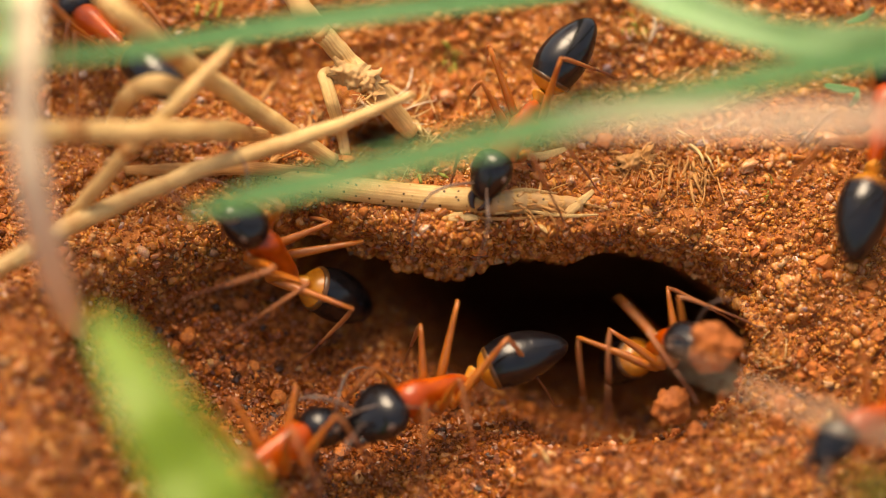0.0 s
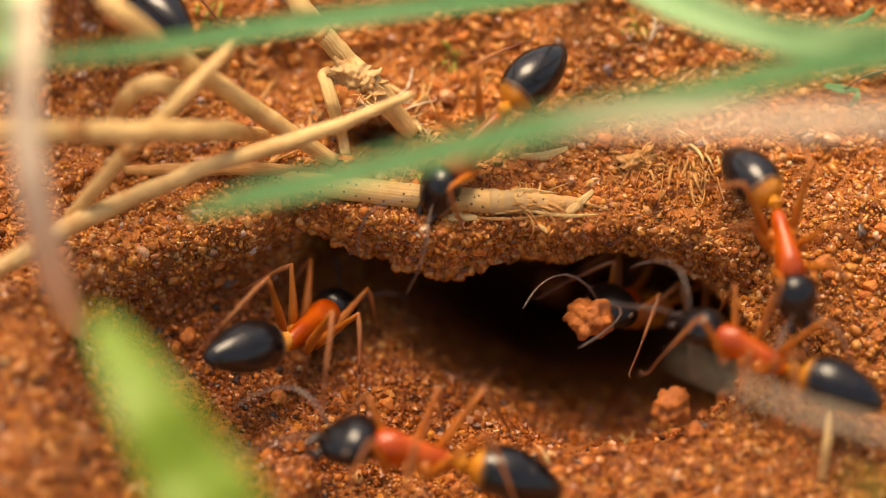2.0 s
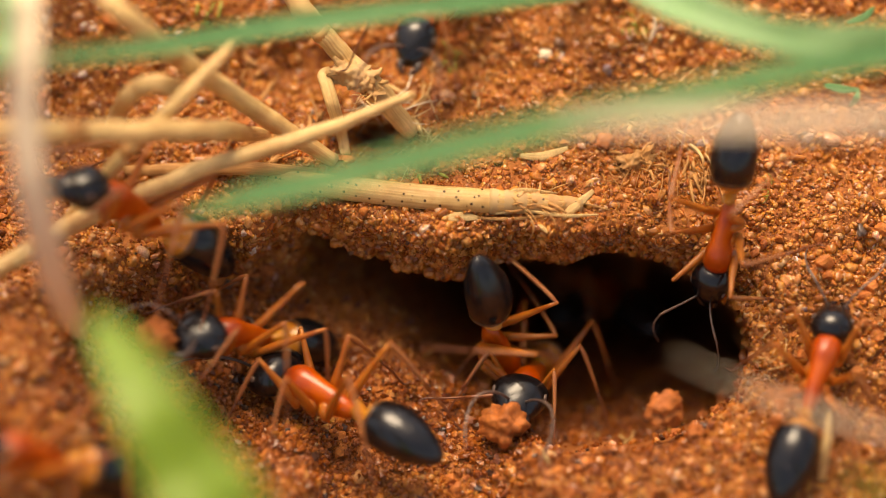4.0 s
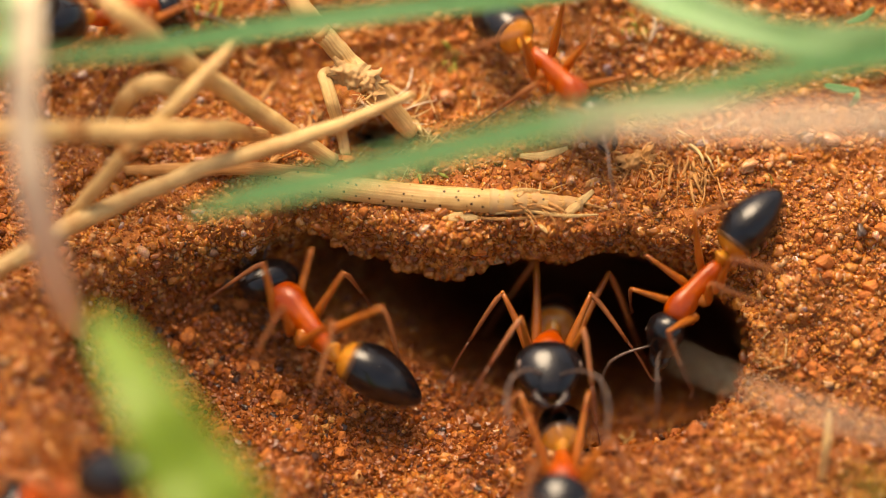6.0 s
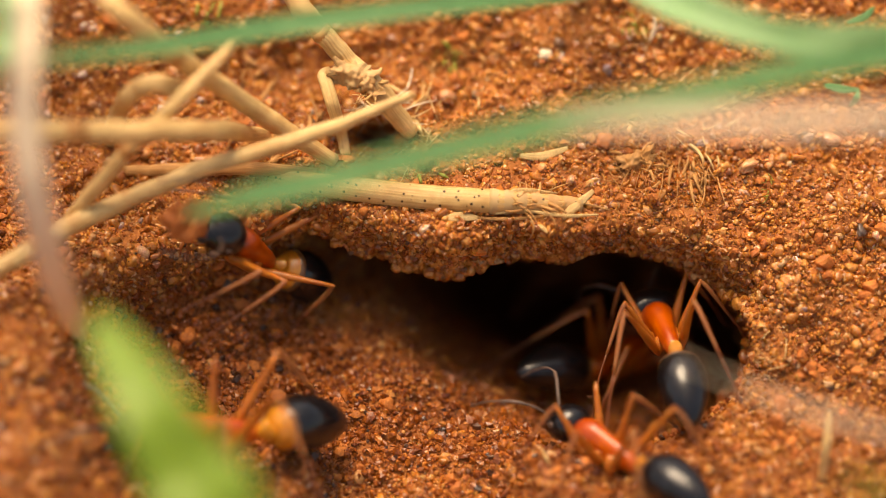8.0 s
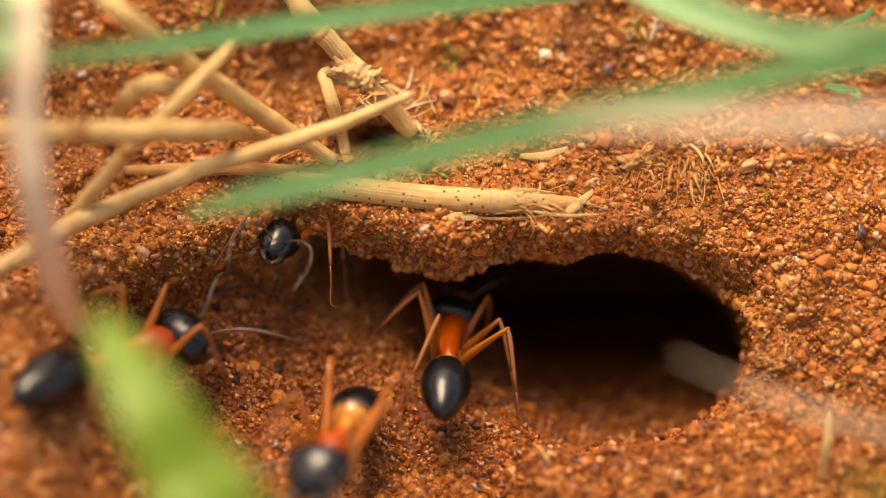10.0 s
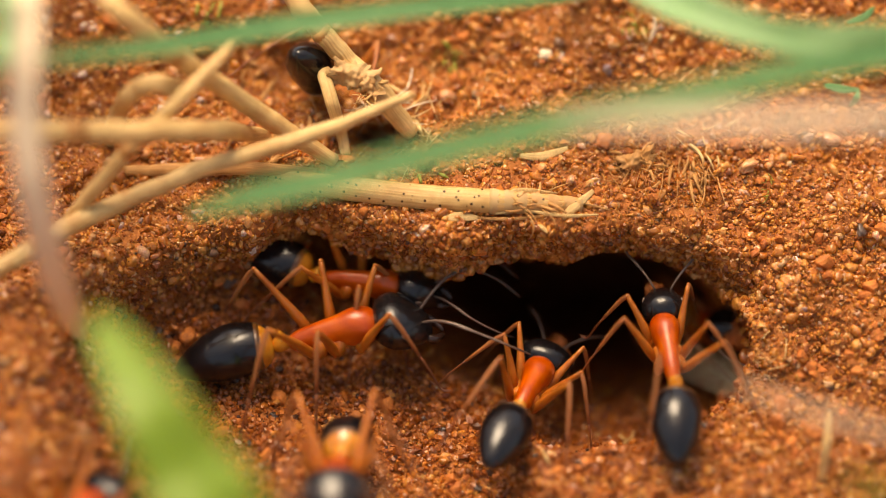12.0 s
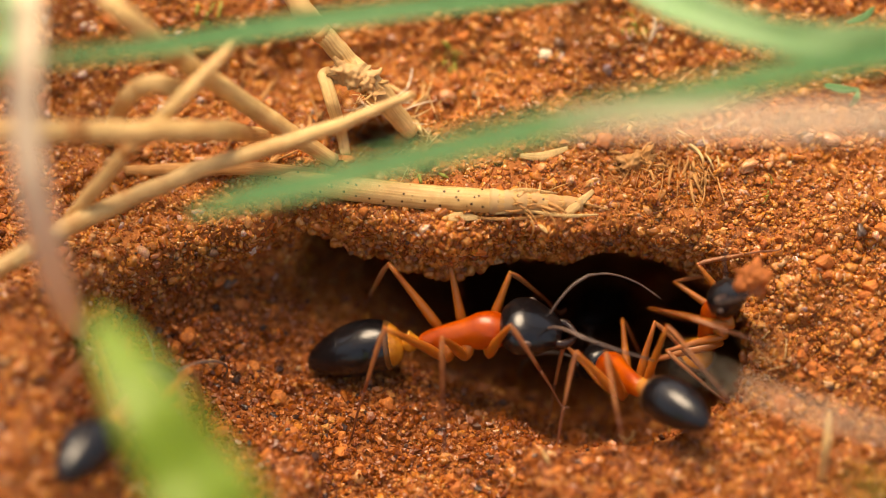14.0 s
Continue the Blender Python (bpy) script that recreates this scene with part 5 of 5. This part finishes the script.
        (3, pose(-0.00157, -0.00050, -0.00596, -2.5, -30.0, -142.8)),
        (3.2, pose(-0.00113, -0.00064, -0.00603, -1.3, -33.4, -142.7)),
        (4.2, pose(-0.01227, -0.00465, -0.00350, -6.1, -29.6, -151.4)),
        (5.3, pose(-0.02227, -0.01013, 0.00201, 7.5, -28.3, -150.3)),
        (5.43, pose(-0.02418, -0.00993, 0.00173, 13.9, -2.1, 179.1)),
        (5.6, pose(-0.02610, -0.00974, 0.00146, 6.0, 23.7, 148.7)),
        (14, pose(-0.03391, -0.00856, 0.00067, 3.4, 25.9, 151.0))]),
    (ANT_R, [
        (0, pose(-0.03034, -0.01700, -0.00144, -4.3, 27.1, 149.3)),
        (0.9, pose(-0.02767, -0.01658, -0.00132, 14.1, 18.8, -146.9)),
        (1.8, pose(-0.02499, -0.01616, -0.00121, 15.4, -0.0, -90.2)),
        (2.7, pose(-0.02095, -0.01615, -0.00136, -1.8, -12.1, -34.0)),
        (2.83, pose(-0.01704, -0.01538, -0.00196, -11.2, -28.6, -94.9)),
        (2.95, pose(-0.01317, -0.01460, -0.00255, 4.0, -42.9, -167.9)),
        (3, pose(-0.01277, -0.01456, -0.00271, 4.3, -41.4, -167.1)),
        (3.1, pose(-0.01328, -0.01374, -0.00248, 1.7, -34.8, -160.4)),
        (3.2, pose(-0.01661, -0.01353, -0.00152, -6.5, -32.2, -157.8)),
        (4.2, pose(-0.01884, -0.01388, -0.00160, -8.2, -33.9, -154.9)),
        (5.3, pose(-0.01641, -0.01289, -0.00217, -4.6, -25.8, -149.9)),
        (5.5, pose(-0.01683, -0.01429, -0.00209, -6.9, -17.7, -151.4)),
        (5.75, pose(-0.01592, -0.01549, -0.00104, -4.6, 16.0, -176.7)),
        (6, pose(-0.01502, -0.01669, 0.00001, -21.6, 46.6, 148.8)),
        (6.2, pose(-0.01522, -0.01640, -0.00002, -29.0, 48.8, 157.0)),
        (6.5, pose(-0.01551, -0.01595, -0.00007, -41.0, 51.0, 170.2)),
        (7, pose(-0.01615, -0.01739, 0.00005, -45.3, 56.1, 165.2)),
        (7.25, pose(-0.01831, -0.02000, -0.00181, -7.4, 31.8, -145.4)),
        (7.5, pose(-0.02048, -0.02262, -0.00366, 0.6, -3.1, -121.3)),
        (8.5, pose(-0.02040, -0.02262, -0.00366, 0.0, -3.0, -60.0)),
        (9.5, pose(-0.02030, -0.02262, -0.00366, 0.0, -0.0, 0.0)),
        (11, pose(-0.02010, -0.02262, -0.00366, -0.0, 10.0, 35.0)),
        (11.7, pose(-0.01896, -0.02044, -0.00308, 3.0, 17.0, 45.7)),
        (12, pose(-0.01792, -0.01762, -0.00248, 7.2, 23.3, 57.2)),
        (12.5, pose(-0.01390, -0.01139, -0.00211, 4.4, 16.1, 51.9)),
        (13, pose(-0.01484, -0.01164, -0.00247, 7.0, 20.7, 65.0)),
        (13.5, pose(-0.01502, -0.01148, -0.00219, 7.9, 22.3, 66.7)),
        (14, pose(-0.01538, -0.01108, -0.00233, 8.1, 21.3, 67.6))]),
    (ANT_S, [
        (0, pose(0.02072, -0.00953, -0.00299, 0.2, -3.5, -143.5)),
        (0.5, pose(0.02223, -0.00905, -0.00348, -1.6, 12.8, 152.4)),
        (1, pose(0.02377, -0.00671, -0.00199, -6.7, 12.5, 152.0)),
        (1.5, pose(0.02055, -0.00658, -0.00215, -4.5, -11.1, 106.3)),
        (1.7, pose(0.02042, -0.00567, -0.00164, -6.8, -5.7, 126.4)),
        (1.8, pose(0.01916, -0.00578, -0.00223, -9.8, -2.7, 133.7)),
        (1.9, pose(0.01655, -0.00629, -0.00263, -5.8, -7.0, 149.5)),
        (2, pose(0.01519, -0.00674, -0.00272, 3.7, -3.2, 153.3)),
        (2.1, pose(0.01376, -0.00796, -0.00398, 4.2, -2.8, 157.7)),
        (2.5, pose(0.01232, -0.00792, -0.00443, 1.2, -13.6, 161.3)),
        (2.8, pose(0.01400, -0.00799, -0.00441, -4.8, -0.6, 127.4)),
        (3, pose(0.01595, -0.00660, -0.00351, -20.6, -18.8, 102.0)),
        (3.2, pose(0.01625, -0.00629, -0.00302, 0.7, -38.8, 83.9)),
        (4, pose(0.01736, -0.00720, -0.00379, -0.4, -18.4, 69.9)),
        (5.3, pose(0.01757, -0.00827, -0.00397, -0.4, -8.8, 50.7)),
        (5.5, pose(0.01837, -0.01121, -0.00388, -1.2, 9.2, 50.5)),
        (6, pose(0.02524, -0.01290, -0.00416, 0.3, 15.2, 42.0)),
        (6.3, pose(0.02349, -0.01496, -0.00467, 0.7, 14.8, 90.0)),
        (6.6, pose(0.02164, -0.01709, -0.00519, 1.0, 14.7, 137.3)),
        (7, pose(0.01869, -0.01481, -0.00483, 2.5, 10.1, 134.7)),
        (7.4, pose(0.01490, -0.01705, -0.00537, 1.9, 11.1, 133.0)),
        (7.7, pose(0.01251, -0.01379, -0.00542, -3.0, 7.9, 130.7)),
        (7.8, pose(0.01055, -0.01238, -0.00519, 8.0, 10.3, 134.9)),
        (8, pose(0.00856, -0.01030, -0.00581, 5.7, 10.2, 134.9)),
        (8.2, pose(0.00712, -0.00862, -0.00638, 8.6, 12.1, 132.0)),
        (8.43, pose(0.00680, -0.00859, -0.00605, 3.5, 8.9, 95.1)),
        (8.7, pose(0.00648, -0.00855, -0.00570, 1.3, 3.4, 58.4)),
        (8.9, pose(0.00767, -0.00872, -0.00612, -3.8, -7.5, 10.6)),
        (9.1, pose(0.00886, -0.00890, -0.00654, 1.1, -18.6, -38.6)),
        (9.6, pose(0.01293, -0.01539, -0.00468, 1.8, -8.6, -50.2)),
        (10.2, pose(0.01376, -0.01992, -0.00653, 1.4, 4.4, -81.3)),
        (10.4, pose(0.01305, -0.01970, -0.00669, -0.7, 1.3, -138.7)),
        (10.6, pose(0.01234, -0.01947, -0.00685, 0.7, -2.1, 164.0)),
        (10.8, pose(0.01163, -0.01925, -0.00700, 4.3, -2.7, 106.5)),
        (11.3, pose(0.01069, -0.01535, -0.00653, -3.2, -4.4, 90.5)),
        (11.5, pose(0.01058, -0.01414, -0.00617, -0.3, -4.0, 89.0)),
        (11.8, pose(0.01191, -0.00760, -0.00505, -15.3, 1.7, 94.2)),
        (12, pose(0.01076, -0.00551, -0.00439, -0.6, 0.3, 96.4)),
        (12.5, pose(0.01277, -0.00751, -0.00462, -13.8, 8.9, 98.0)),
        (12.8, pose(0.01392, -0.00672, -0.00413, -12.7, -1.4, 102.1)),
        (13, pose(0.01569, -0.00638, -0.00270, -22.9, -6.2, 95.1)),
        (13.2, pose(0.01433, -0.00630, -0.00442, -7.4, 6.6, 118.8)),
        (13.5, pose(0.01201, -0.00656, -0.00453, 2.3, 6.4, 150.7)),
        (14, pose(0.00951, -0.00612, -0.00546, -1.7, 28.0, 117.3))]),
    (ANT_T, [
        (0, pose(0.02071, 0.00378, 0.00188, 0.8, -23.4, 74.9)),
        (0.2, pose(0.02446, 0.00607, 0.00344, -2.4, -10.2, 71.2)),
        (0.5, pose(0.02740, 0.00959, 0.00563, 0.4, -6.1, 74.9)),
        (14, pose(0.03837, 0.01677, 0.00995, 7.4, 4.1, 57.1))]),
    (ANT_U, [
        (0, pose(-0.01524, 0.00728, 0.00461, -5.7, 8.9, 127.8)),
        (0.167, pose(-0.01396, 0.00635, 0.00444, -12.4, 2.2, 68.4)),
        (0.333, pose(-0.01268, 0.00541, 0.00429, -10.1, -6.5, 9.6)),
        (0.5, pose(-0.01140, 0.00448, 0.00413, -1.7, -8.8, -50.4)),
        (1, pose(-0.00856, 0.00449, 0.00416, -3.6, -11.6, -46.4)),
        (1.13, pose(-0.00753, 0.00485, 0.00279, -9.0, 19.0, -10.4)),
        (1.3, pose(-0.00651, 0.00520, 0.00142, 10.0, 45.8, 36.4)),
        (1.45, pose(-0.00418, 0.01354, -0.00797, 2.9, 46.3, 71.8)),
        (2.5, pose(-0.00406, 0.01353, -0.00805, 2.8, 45.0, 69.7)),
        (2.7, pose(-0.00582, 0.00490, 0.00256, 4.2, 7.5, 128.2)),
        (2.85, pose(-0.00839, 0.00586, 0.00403, 0.3, 7.0, 127.5)),
        (3, pose(-0.01128, 0.00727, 0.00536, 0.6, 3.5, 121.8)),
        (3.2, pose(-0.01451, 0.00970, 0.00645, -4.5, 6.4, 126.6)),
        (4, pose(-0.02114, 0.01648, 0.00942, -8.1, 7.5, 128.2)),
        (4.47, pose(-0.01432, 0.01257, 0.00764, -5.2, 7.5, -162.8)),
        (4.9, pose(-0.00703, 0.00860, 0.00596, -4.4, -1.3, -82.0)),
        (5.3, pose(-0.00658, 0.00459, 0.00314, 0.1, -13.6, -62.2)),
        (5.4, pose(-0.00549, 0.00729, -0.00093, -11.2, 15.8, -20.2)),
        (5.5, pose(-0.00440, 0.01000, -0.00500, 3.9, 44.6, 30.0)),
        (5.8, pose(-0.00421, 0.00918, -0.00386, 2.5, 47.5, 73.0)),
        (14, pose(-0.00364, 0.01357, -0.00796, -1.2, 44.3, 77.4))]),
    (ANT_V, [
        (0, pose(-0.00321, 0.01437, -0.00844, -3.2, 22.2, 145.0)),
        (1.1, pose(-0.00321, 0.01437, -0.00844, -3.2, 22.2, 145.0)),
        (1.3, pose(-0.00594, 0.00502, 0.00275, 4.0, 7.7, 128.5)),
        (1.5, pose(-0.00779, 0.00566, 0.00311, 0.1, -8.3, 138.2)),
        (1.67, pose(-0.01051, 0.00639, 0.00517, -0.7, -23.6, 154.0)),
        (1.8, pose(-0.01292, 0.00714, 0.00643, -22.3, -49.4, -166.7)),
        (1.9, pose(-0.01407, 0.00823, 0.00642, -3.6, -21.6, 156.7)),
        (2, pose(-0.01523, 0.00932, 0.00640, -4.5, 9.9, 131.5)),
        (2.6, pose(-0.02547, 0.01123, 0.00815, 1.6, 20.4, 143.2)),
        (3.07, pose(-0.02895, 0.00808, 0.00702, 5.9, -4.2, 175.9)),
        (3.5, pose(-0.03243, 0.00492, 0.00590, -4.4, -27.1, -149.3)),
        (4.27, pose(-0.02859, 0.00502, 0.00591, 0.3, -22.0, -91.5)),
        (5, pose(-0.02492, 0.00509, 0.00594, 7.4, -22.7, -34.3)),
        (5.27, pose(-0.02388, 0.00510, 0.00530, 1.4, 4.9, -3.9)),
        (5.5, pose(-0.02275, 0.00512, 0.00466, 10.9, 31.6, 28.7)),
        (5.9, pose(-0.01853, 0.00733, 0.00640, 9.1, 14.3, 46.9)),
        (6, pose(-0.01706, 0.00768, 0.00624, 19.2, 23.9, 40.4)),
        (6.1, pose(-0.01511, 0.00790, 0.00593, 26.2, 36.7, 30.1)),
        (6.13, pose(-0.01329, 0.00680, 0.00578, 6.6, 17.9, -11.7)),
        (6.2, pose(-0.01135, 0.00570, 0.00564, 3.2, -8.2, -45.1)),
        (6.5, pose(-0.00774, 0.00610, 0.00508, 1.4, -3.6, -66.3)),
        (6.7, pose(-0.00771, 0.00551, 0.00576, 6.2, 35.1, -52.1)),
        (6.85, pose(-0.00769, 0.00507, 0.00626, 25.5, 61.7, -27.7)),
        (7, pose(-0.00767, 0.00463, 0.00677, 99.0, 69.6, 50.4)),
        (7.2, pose(-0.00559, 0.00459, 0.00338, 4.0, 43.9, -5.4)),
        (7.33, pose(-0.00424, 0.00457, 0.00118, -23.0, 19.3, -1.1)),
        (7.5, pose(-0.00398, 0.00554, -0.00033, -0.4, 48.1, 66.8)),
        (7.8, pose(-0.00343, 0.01337, -0.00807, -5.2, 45.8, 75.0)),
        (9, pose(-0.00585, 0.00517, 0.00274, 4.1, 5.9, 125.8)),
        (9.6, pose(-0.01038, 0.01190, 0.00615, 1.7, -4.4, 98.3)),
        (10, pose(-0.00987, 0.01257, 0.00671, -3.0, -3.3, 156.9)),
        (10.4, pose(-0.00936, 0.01324, 0.00727, -4.4, 1.2, -144.9)),
        (10.8, pose(-0.00885, 0.01391, 0.00783, -1.4, 4.9, -86.5)),
        (11.5, pose(-0.00850, 0.01350, 0.00780, -1.0, 5.0, -80.0)),
        (11.7, pose(-0.00644, 0.00705, 0.00338, -28.1, 30.8, -22.5)),
        (11.8, pose(-0.00645, 0.00654, 0.00159, -11.7, 69.1, 55.8)),
        (12, pose(-0.00627, 0.00654, 0.00153, -10.0, 67.9, 58.0)),
        (12.5, pose(-0.00620, 0.00639, 0.00137, -11.5, 67.9, 57.3)),
        (12.6, pose(-0.00641, 0.00659, 0.00165, -11.2, 68.2, 57.2)),
        (12.8, pose(-0.00611, 0.00628, 0.00089, 19.4, 60.1, 71.0)),
        (12.85, pose(-0.00697, 0.00685, 0.00308, 12.7, 29.2, 94.5)),
        (12.9, pose(-0.00784, 0.00741, 0.00528, -4.6, 2.7, 118.0)),
        (13, pose(-0.00744, 0.00768, 0.00541, -4.0, 0.9, 113.2)),
        (13.2, pose(-0.00913, 0.01131, 0.00708, 3.1, -4.1, 98.3)),
        (13.4, pose(-0.00981, 0.01794, 0.01086, -1.2, -4.7, 94.1)),
        (13.7, pose(-0.00997, 0.02134, 0.01457, -2.1, -43.8, 93.8)),
        (14, pose(-0.01045, 0.02510, 0.01873, 0.0, -82.8, 90.0))]),
    (ANT_W, [
        (0, pose(0.00098, 0.02509, 0.01871, 14.3, -82.1, 67.5)),
        (0.867, pose(0.00082, 0.02319, 0.01566, 61.1, -37.7, -7.7)),
        (1.73, pose(0.00066, 0.02130, 0.01261, 44.2, 6.7, -33.8)),
        (2.6, pose(0.00050, 0.01940, 0.00957, 2.3, 33.6, -80.4)),
        (3, pose(0.00233, 0.01200, 0.00654, 2.9, 6.0, -86.7)),
        (3.2, pose(0.00346, 0.00958, 0.00662, -0.7, 3.0, -84.2)),
        (3.9, pose(-0.00026, 0.00847, 0.00617, -1.1, -1.8, -118.6)),
        (4.2, pose(-0.00008, 0.01054, 0.00678, -6.2, 2.4, -64.3)),
        (4.5, pose(0.00010, 0.01260, 0.00738, -5.7, 8.9, -9.9)),
        (4.8, pose(0.00028, 0.01466, 0.00799, 0.0, 12.3, 45.5)),
        (5.27, pose(0.00288, 0.01304, 0.00725, -1.8, 5.3, -9.9)),
        (5.7, pose(0.00516, 0.01178, 0.00727, 1.7, 11.1, -59.2)),
        (5.9, pose(0.00494, 0.00730, 0.00686, 8.0, 9.4, -39.7)),
        (6, pose(0.00403, 0.00700, 0.00488, 10.2, 31.3, -37.8)),
        (6.1, pose(0.00393, 0.00562, 0.00463, -0.1, 27.9, -58.9)),
        (6.2, pose(0.00426, 0.00540, 0.00375, -6.8, 35.0, -77.1)),
        (6.3, pose(0.00428, 0.00379, 0.00288, -9.6, 36.1, -88.1)),
        (6.5, pose(0.00516, 0.00136, 0.00305, 5.6, 91.9, -65.5)),
        (6.6, pose(0.00505, 0.00124, 0.00096, -18.1, 94.2, -83.6)),
        (6.7, pose(0.00566, 0.00047, -0.00095, -16.7, 103.8, -92.9)),
        (7, pose(0.00598, 0.00063, -0.00243, 133.2, 82.1, 51.8)),
        (7.2, pose(0.00550, 0.00266, -0.00454, -41.5, 99.6, -109.1)),
        (7.33, pose(0.00565, 0.00201, -0.00621, 63.6, 72.6, 59.8)),
        (7.5, pose(0.00581, 0.00136, -0.00788, 16.5, 67.2, 77.6)),
        (7.8, pose(0.00756, 0.00588, -0.01405, 8.2, 50.8, 73.6)),
        (14, pose(0.00989, 0.02042, -0.01672, 5.3, 44.3, 77.2))]),
    )
    bends = (       # how far the abdomen is raised and swung to the side: seconds, degrees, degrees
    (ANT_A, [(0, 25, -13), (0.5, -21, 10), (1, -13, 12), (1.5, -2, 7), (2, -16, 6), (2.5, -17, -5), (2.8, 0, 0), (3, 0, 0), (3.2, 1, -10), (8, 8, 3), (10.5, 0, 0), (11, 0, 0), (11.5, -32, -23), (12, -4, -17), (12.5, 0, 0), (13, 0, 0), (13.5, 0, 0), (14, 0, 0)]),
    (ANT_B, [(0, 20, 10), (0.5, -14, 2), (14, 0, 0)]),
    (ANT_C, [(0, 23, -20), (0.5, 4, -6), (1, -19, 1), (1.5, -26, 33), (2, 0, 0), (2.5, 0, 0), (2.8, 0, 0), (3, 0, 0), (3.2, 0, 0), (5.5, -17, 29), (6, -4, 33), (6.5, 15, -2), (7, 12, -1), (7.5, 16, -13), (10.5, 0, 0), (11, 0, 0), (11.5, 0, 0), (12, 0, 0), (12.5, 0, 0), (13, 0, 0), (14, 0, 0)]),
    (ANT_D, [(0, 3, -0), (0.5, 0, 0), (1, 16, -4), (1.5, -4, -18), (2, 5, -20), (2.5, 18, -21), (2.8, 0, 0), (3, 0, 0), (3.2, 0, 0), (14, 0, 0)]),
    (ANT_E, [(0, 0, 0), (0.5, -23, -14), (1, -8, -2), (1.5, -10, -8), (2, -21, 20), (2.5, 0, 0), (3, 0, 0), (14, 0, 0)]),
    (ANT_K, [(0, 0, 0), (2.8, 0, 0), (3, 0, 0), (3.2, 0, 0), (5.5, -10, 21), (6, 0, 0), (6.5, -16, 40), (7, 18, -1), (11.5, 0, 0), (13, 0, 0), (13.5, 0, 0), (14, 0, 0)]),
    (ANT_M, [(0, 0, 0), (2, 0, 0), (2.5, 0, 0), (2.8, 0, 0), (3, 0, 0), (3.2, 0, 0), (7, 0, 0), (7.5, -16, -30), (8, -19, -7), (10.5, 4, -0), (11, 1, -2), (11.5, -0, 21), (12, -1, 1), (12.5, -5, 6), (13, -26, -18), (14, 0, 0)]),
    (ANT_N, [(0, 0, 0), (5.5, 0, 0), (6, 0, 0), (6.5, -8, 11), (7, -15, 14), (7.5, 10, 1), (8, -12, 38), (10.5, 24, 5), (11, 26, -3), (11.5, 0, 0), (12, 0, 0), (12.5, 0, 0), (13, 10, -21), (13.5, 17, -22), (14, 0, 0)]),
    (ANT_S, [(0, 0, 0), (1.5, 0, 0), (2, 4, 3), (2.5, 0, 0), (2.8, 0, 0), (3.2, 0, 0), (5.5, 0, 0), (8, 10, -2), (11.5, 0, 0), (12, -3, -7), (12.5, -8, -2), (13, -4, -6), (13.5, 0, 0), (14, -5, 12)]),
    (ANT_W, [(0, 0, 0), (3.2, 0, 0), (6, -38, -18), (7, 0, 0), (14, 0, 0)]),
    )
    for seed, (ant, rows) in enumerate(ways):
        walk(ant, rows)
        stride(ant, rows, seed)
    waist = Matrix.Translation((-1.1 * MM, 0, 2.1 * MM))
    for ant, rows in bends:
        gaster = [c for c in ant.children if c.name.startswith("gaster")][0]
        walk(gaster, [(t, waist @ pose(0, 0, 0, 0, up, side) @ waist.inverted()) for t, up, side in rows])
    by_ant = {ant.name: rows for ant, rows in ways}

    def carry(lump, ant, t0, t1, dx=6.0, dz=1.5):
        rows = [(t, m @ pose(dx * MM * ant.scale.x, 0, dz * MM)) for t, m in by_ant[ant.name] if t0 <= t <= t1]
        walk(lump, [(0.0, rows[0][1])] * (rows[0][0] > 0) + rows + [(14.0, rows[-1][1])] * (rows[-1][0] < 14))

    carry(LUMP_E, ANT_E, 0, 1.3)
    carry(LUMP_M, ANT_M, 0, 6.5)
    carried_out = [(t, m @ pose(6.0 * MM, 0, 1.5 * MM)) for t, m in by_ant[ANT_M.name] if t >= 8.8]
    deep = pose(0.0105, 0.0125, -0.0206)
    walk(LUMP_P, [(0, deep), (8.5, deep)] + carried_out)
    carry(LUMP_Q, ANT_Q, 0, 5.6)
    carry(LUMP_A, ANT_A, 7.0, 9.4)
    carry(LUMP_K, ANT_K, 7.5, 14)
    carry(LUMP_S, ANT_S, 10.8, 14, 5.8, 1.6)
    walk(LUMP_RIM, [(0, pose(0.01074, -0.00688, -0.00349)), (3.2, pose(0.01074, -0.00688, -0.00349)), (5.2, pose(0.00982, -0.00720, -0.00380)), (5.55, pose(0.00982, -0.00720, -0.00380)), (5.8, pose(0.00801, -0.01086, -0.00427)), (6.0, pose(0.00662, -0.01506, -0.00539)), (14, pose(0.00662, -0.01506, -0.00539))])


motions()
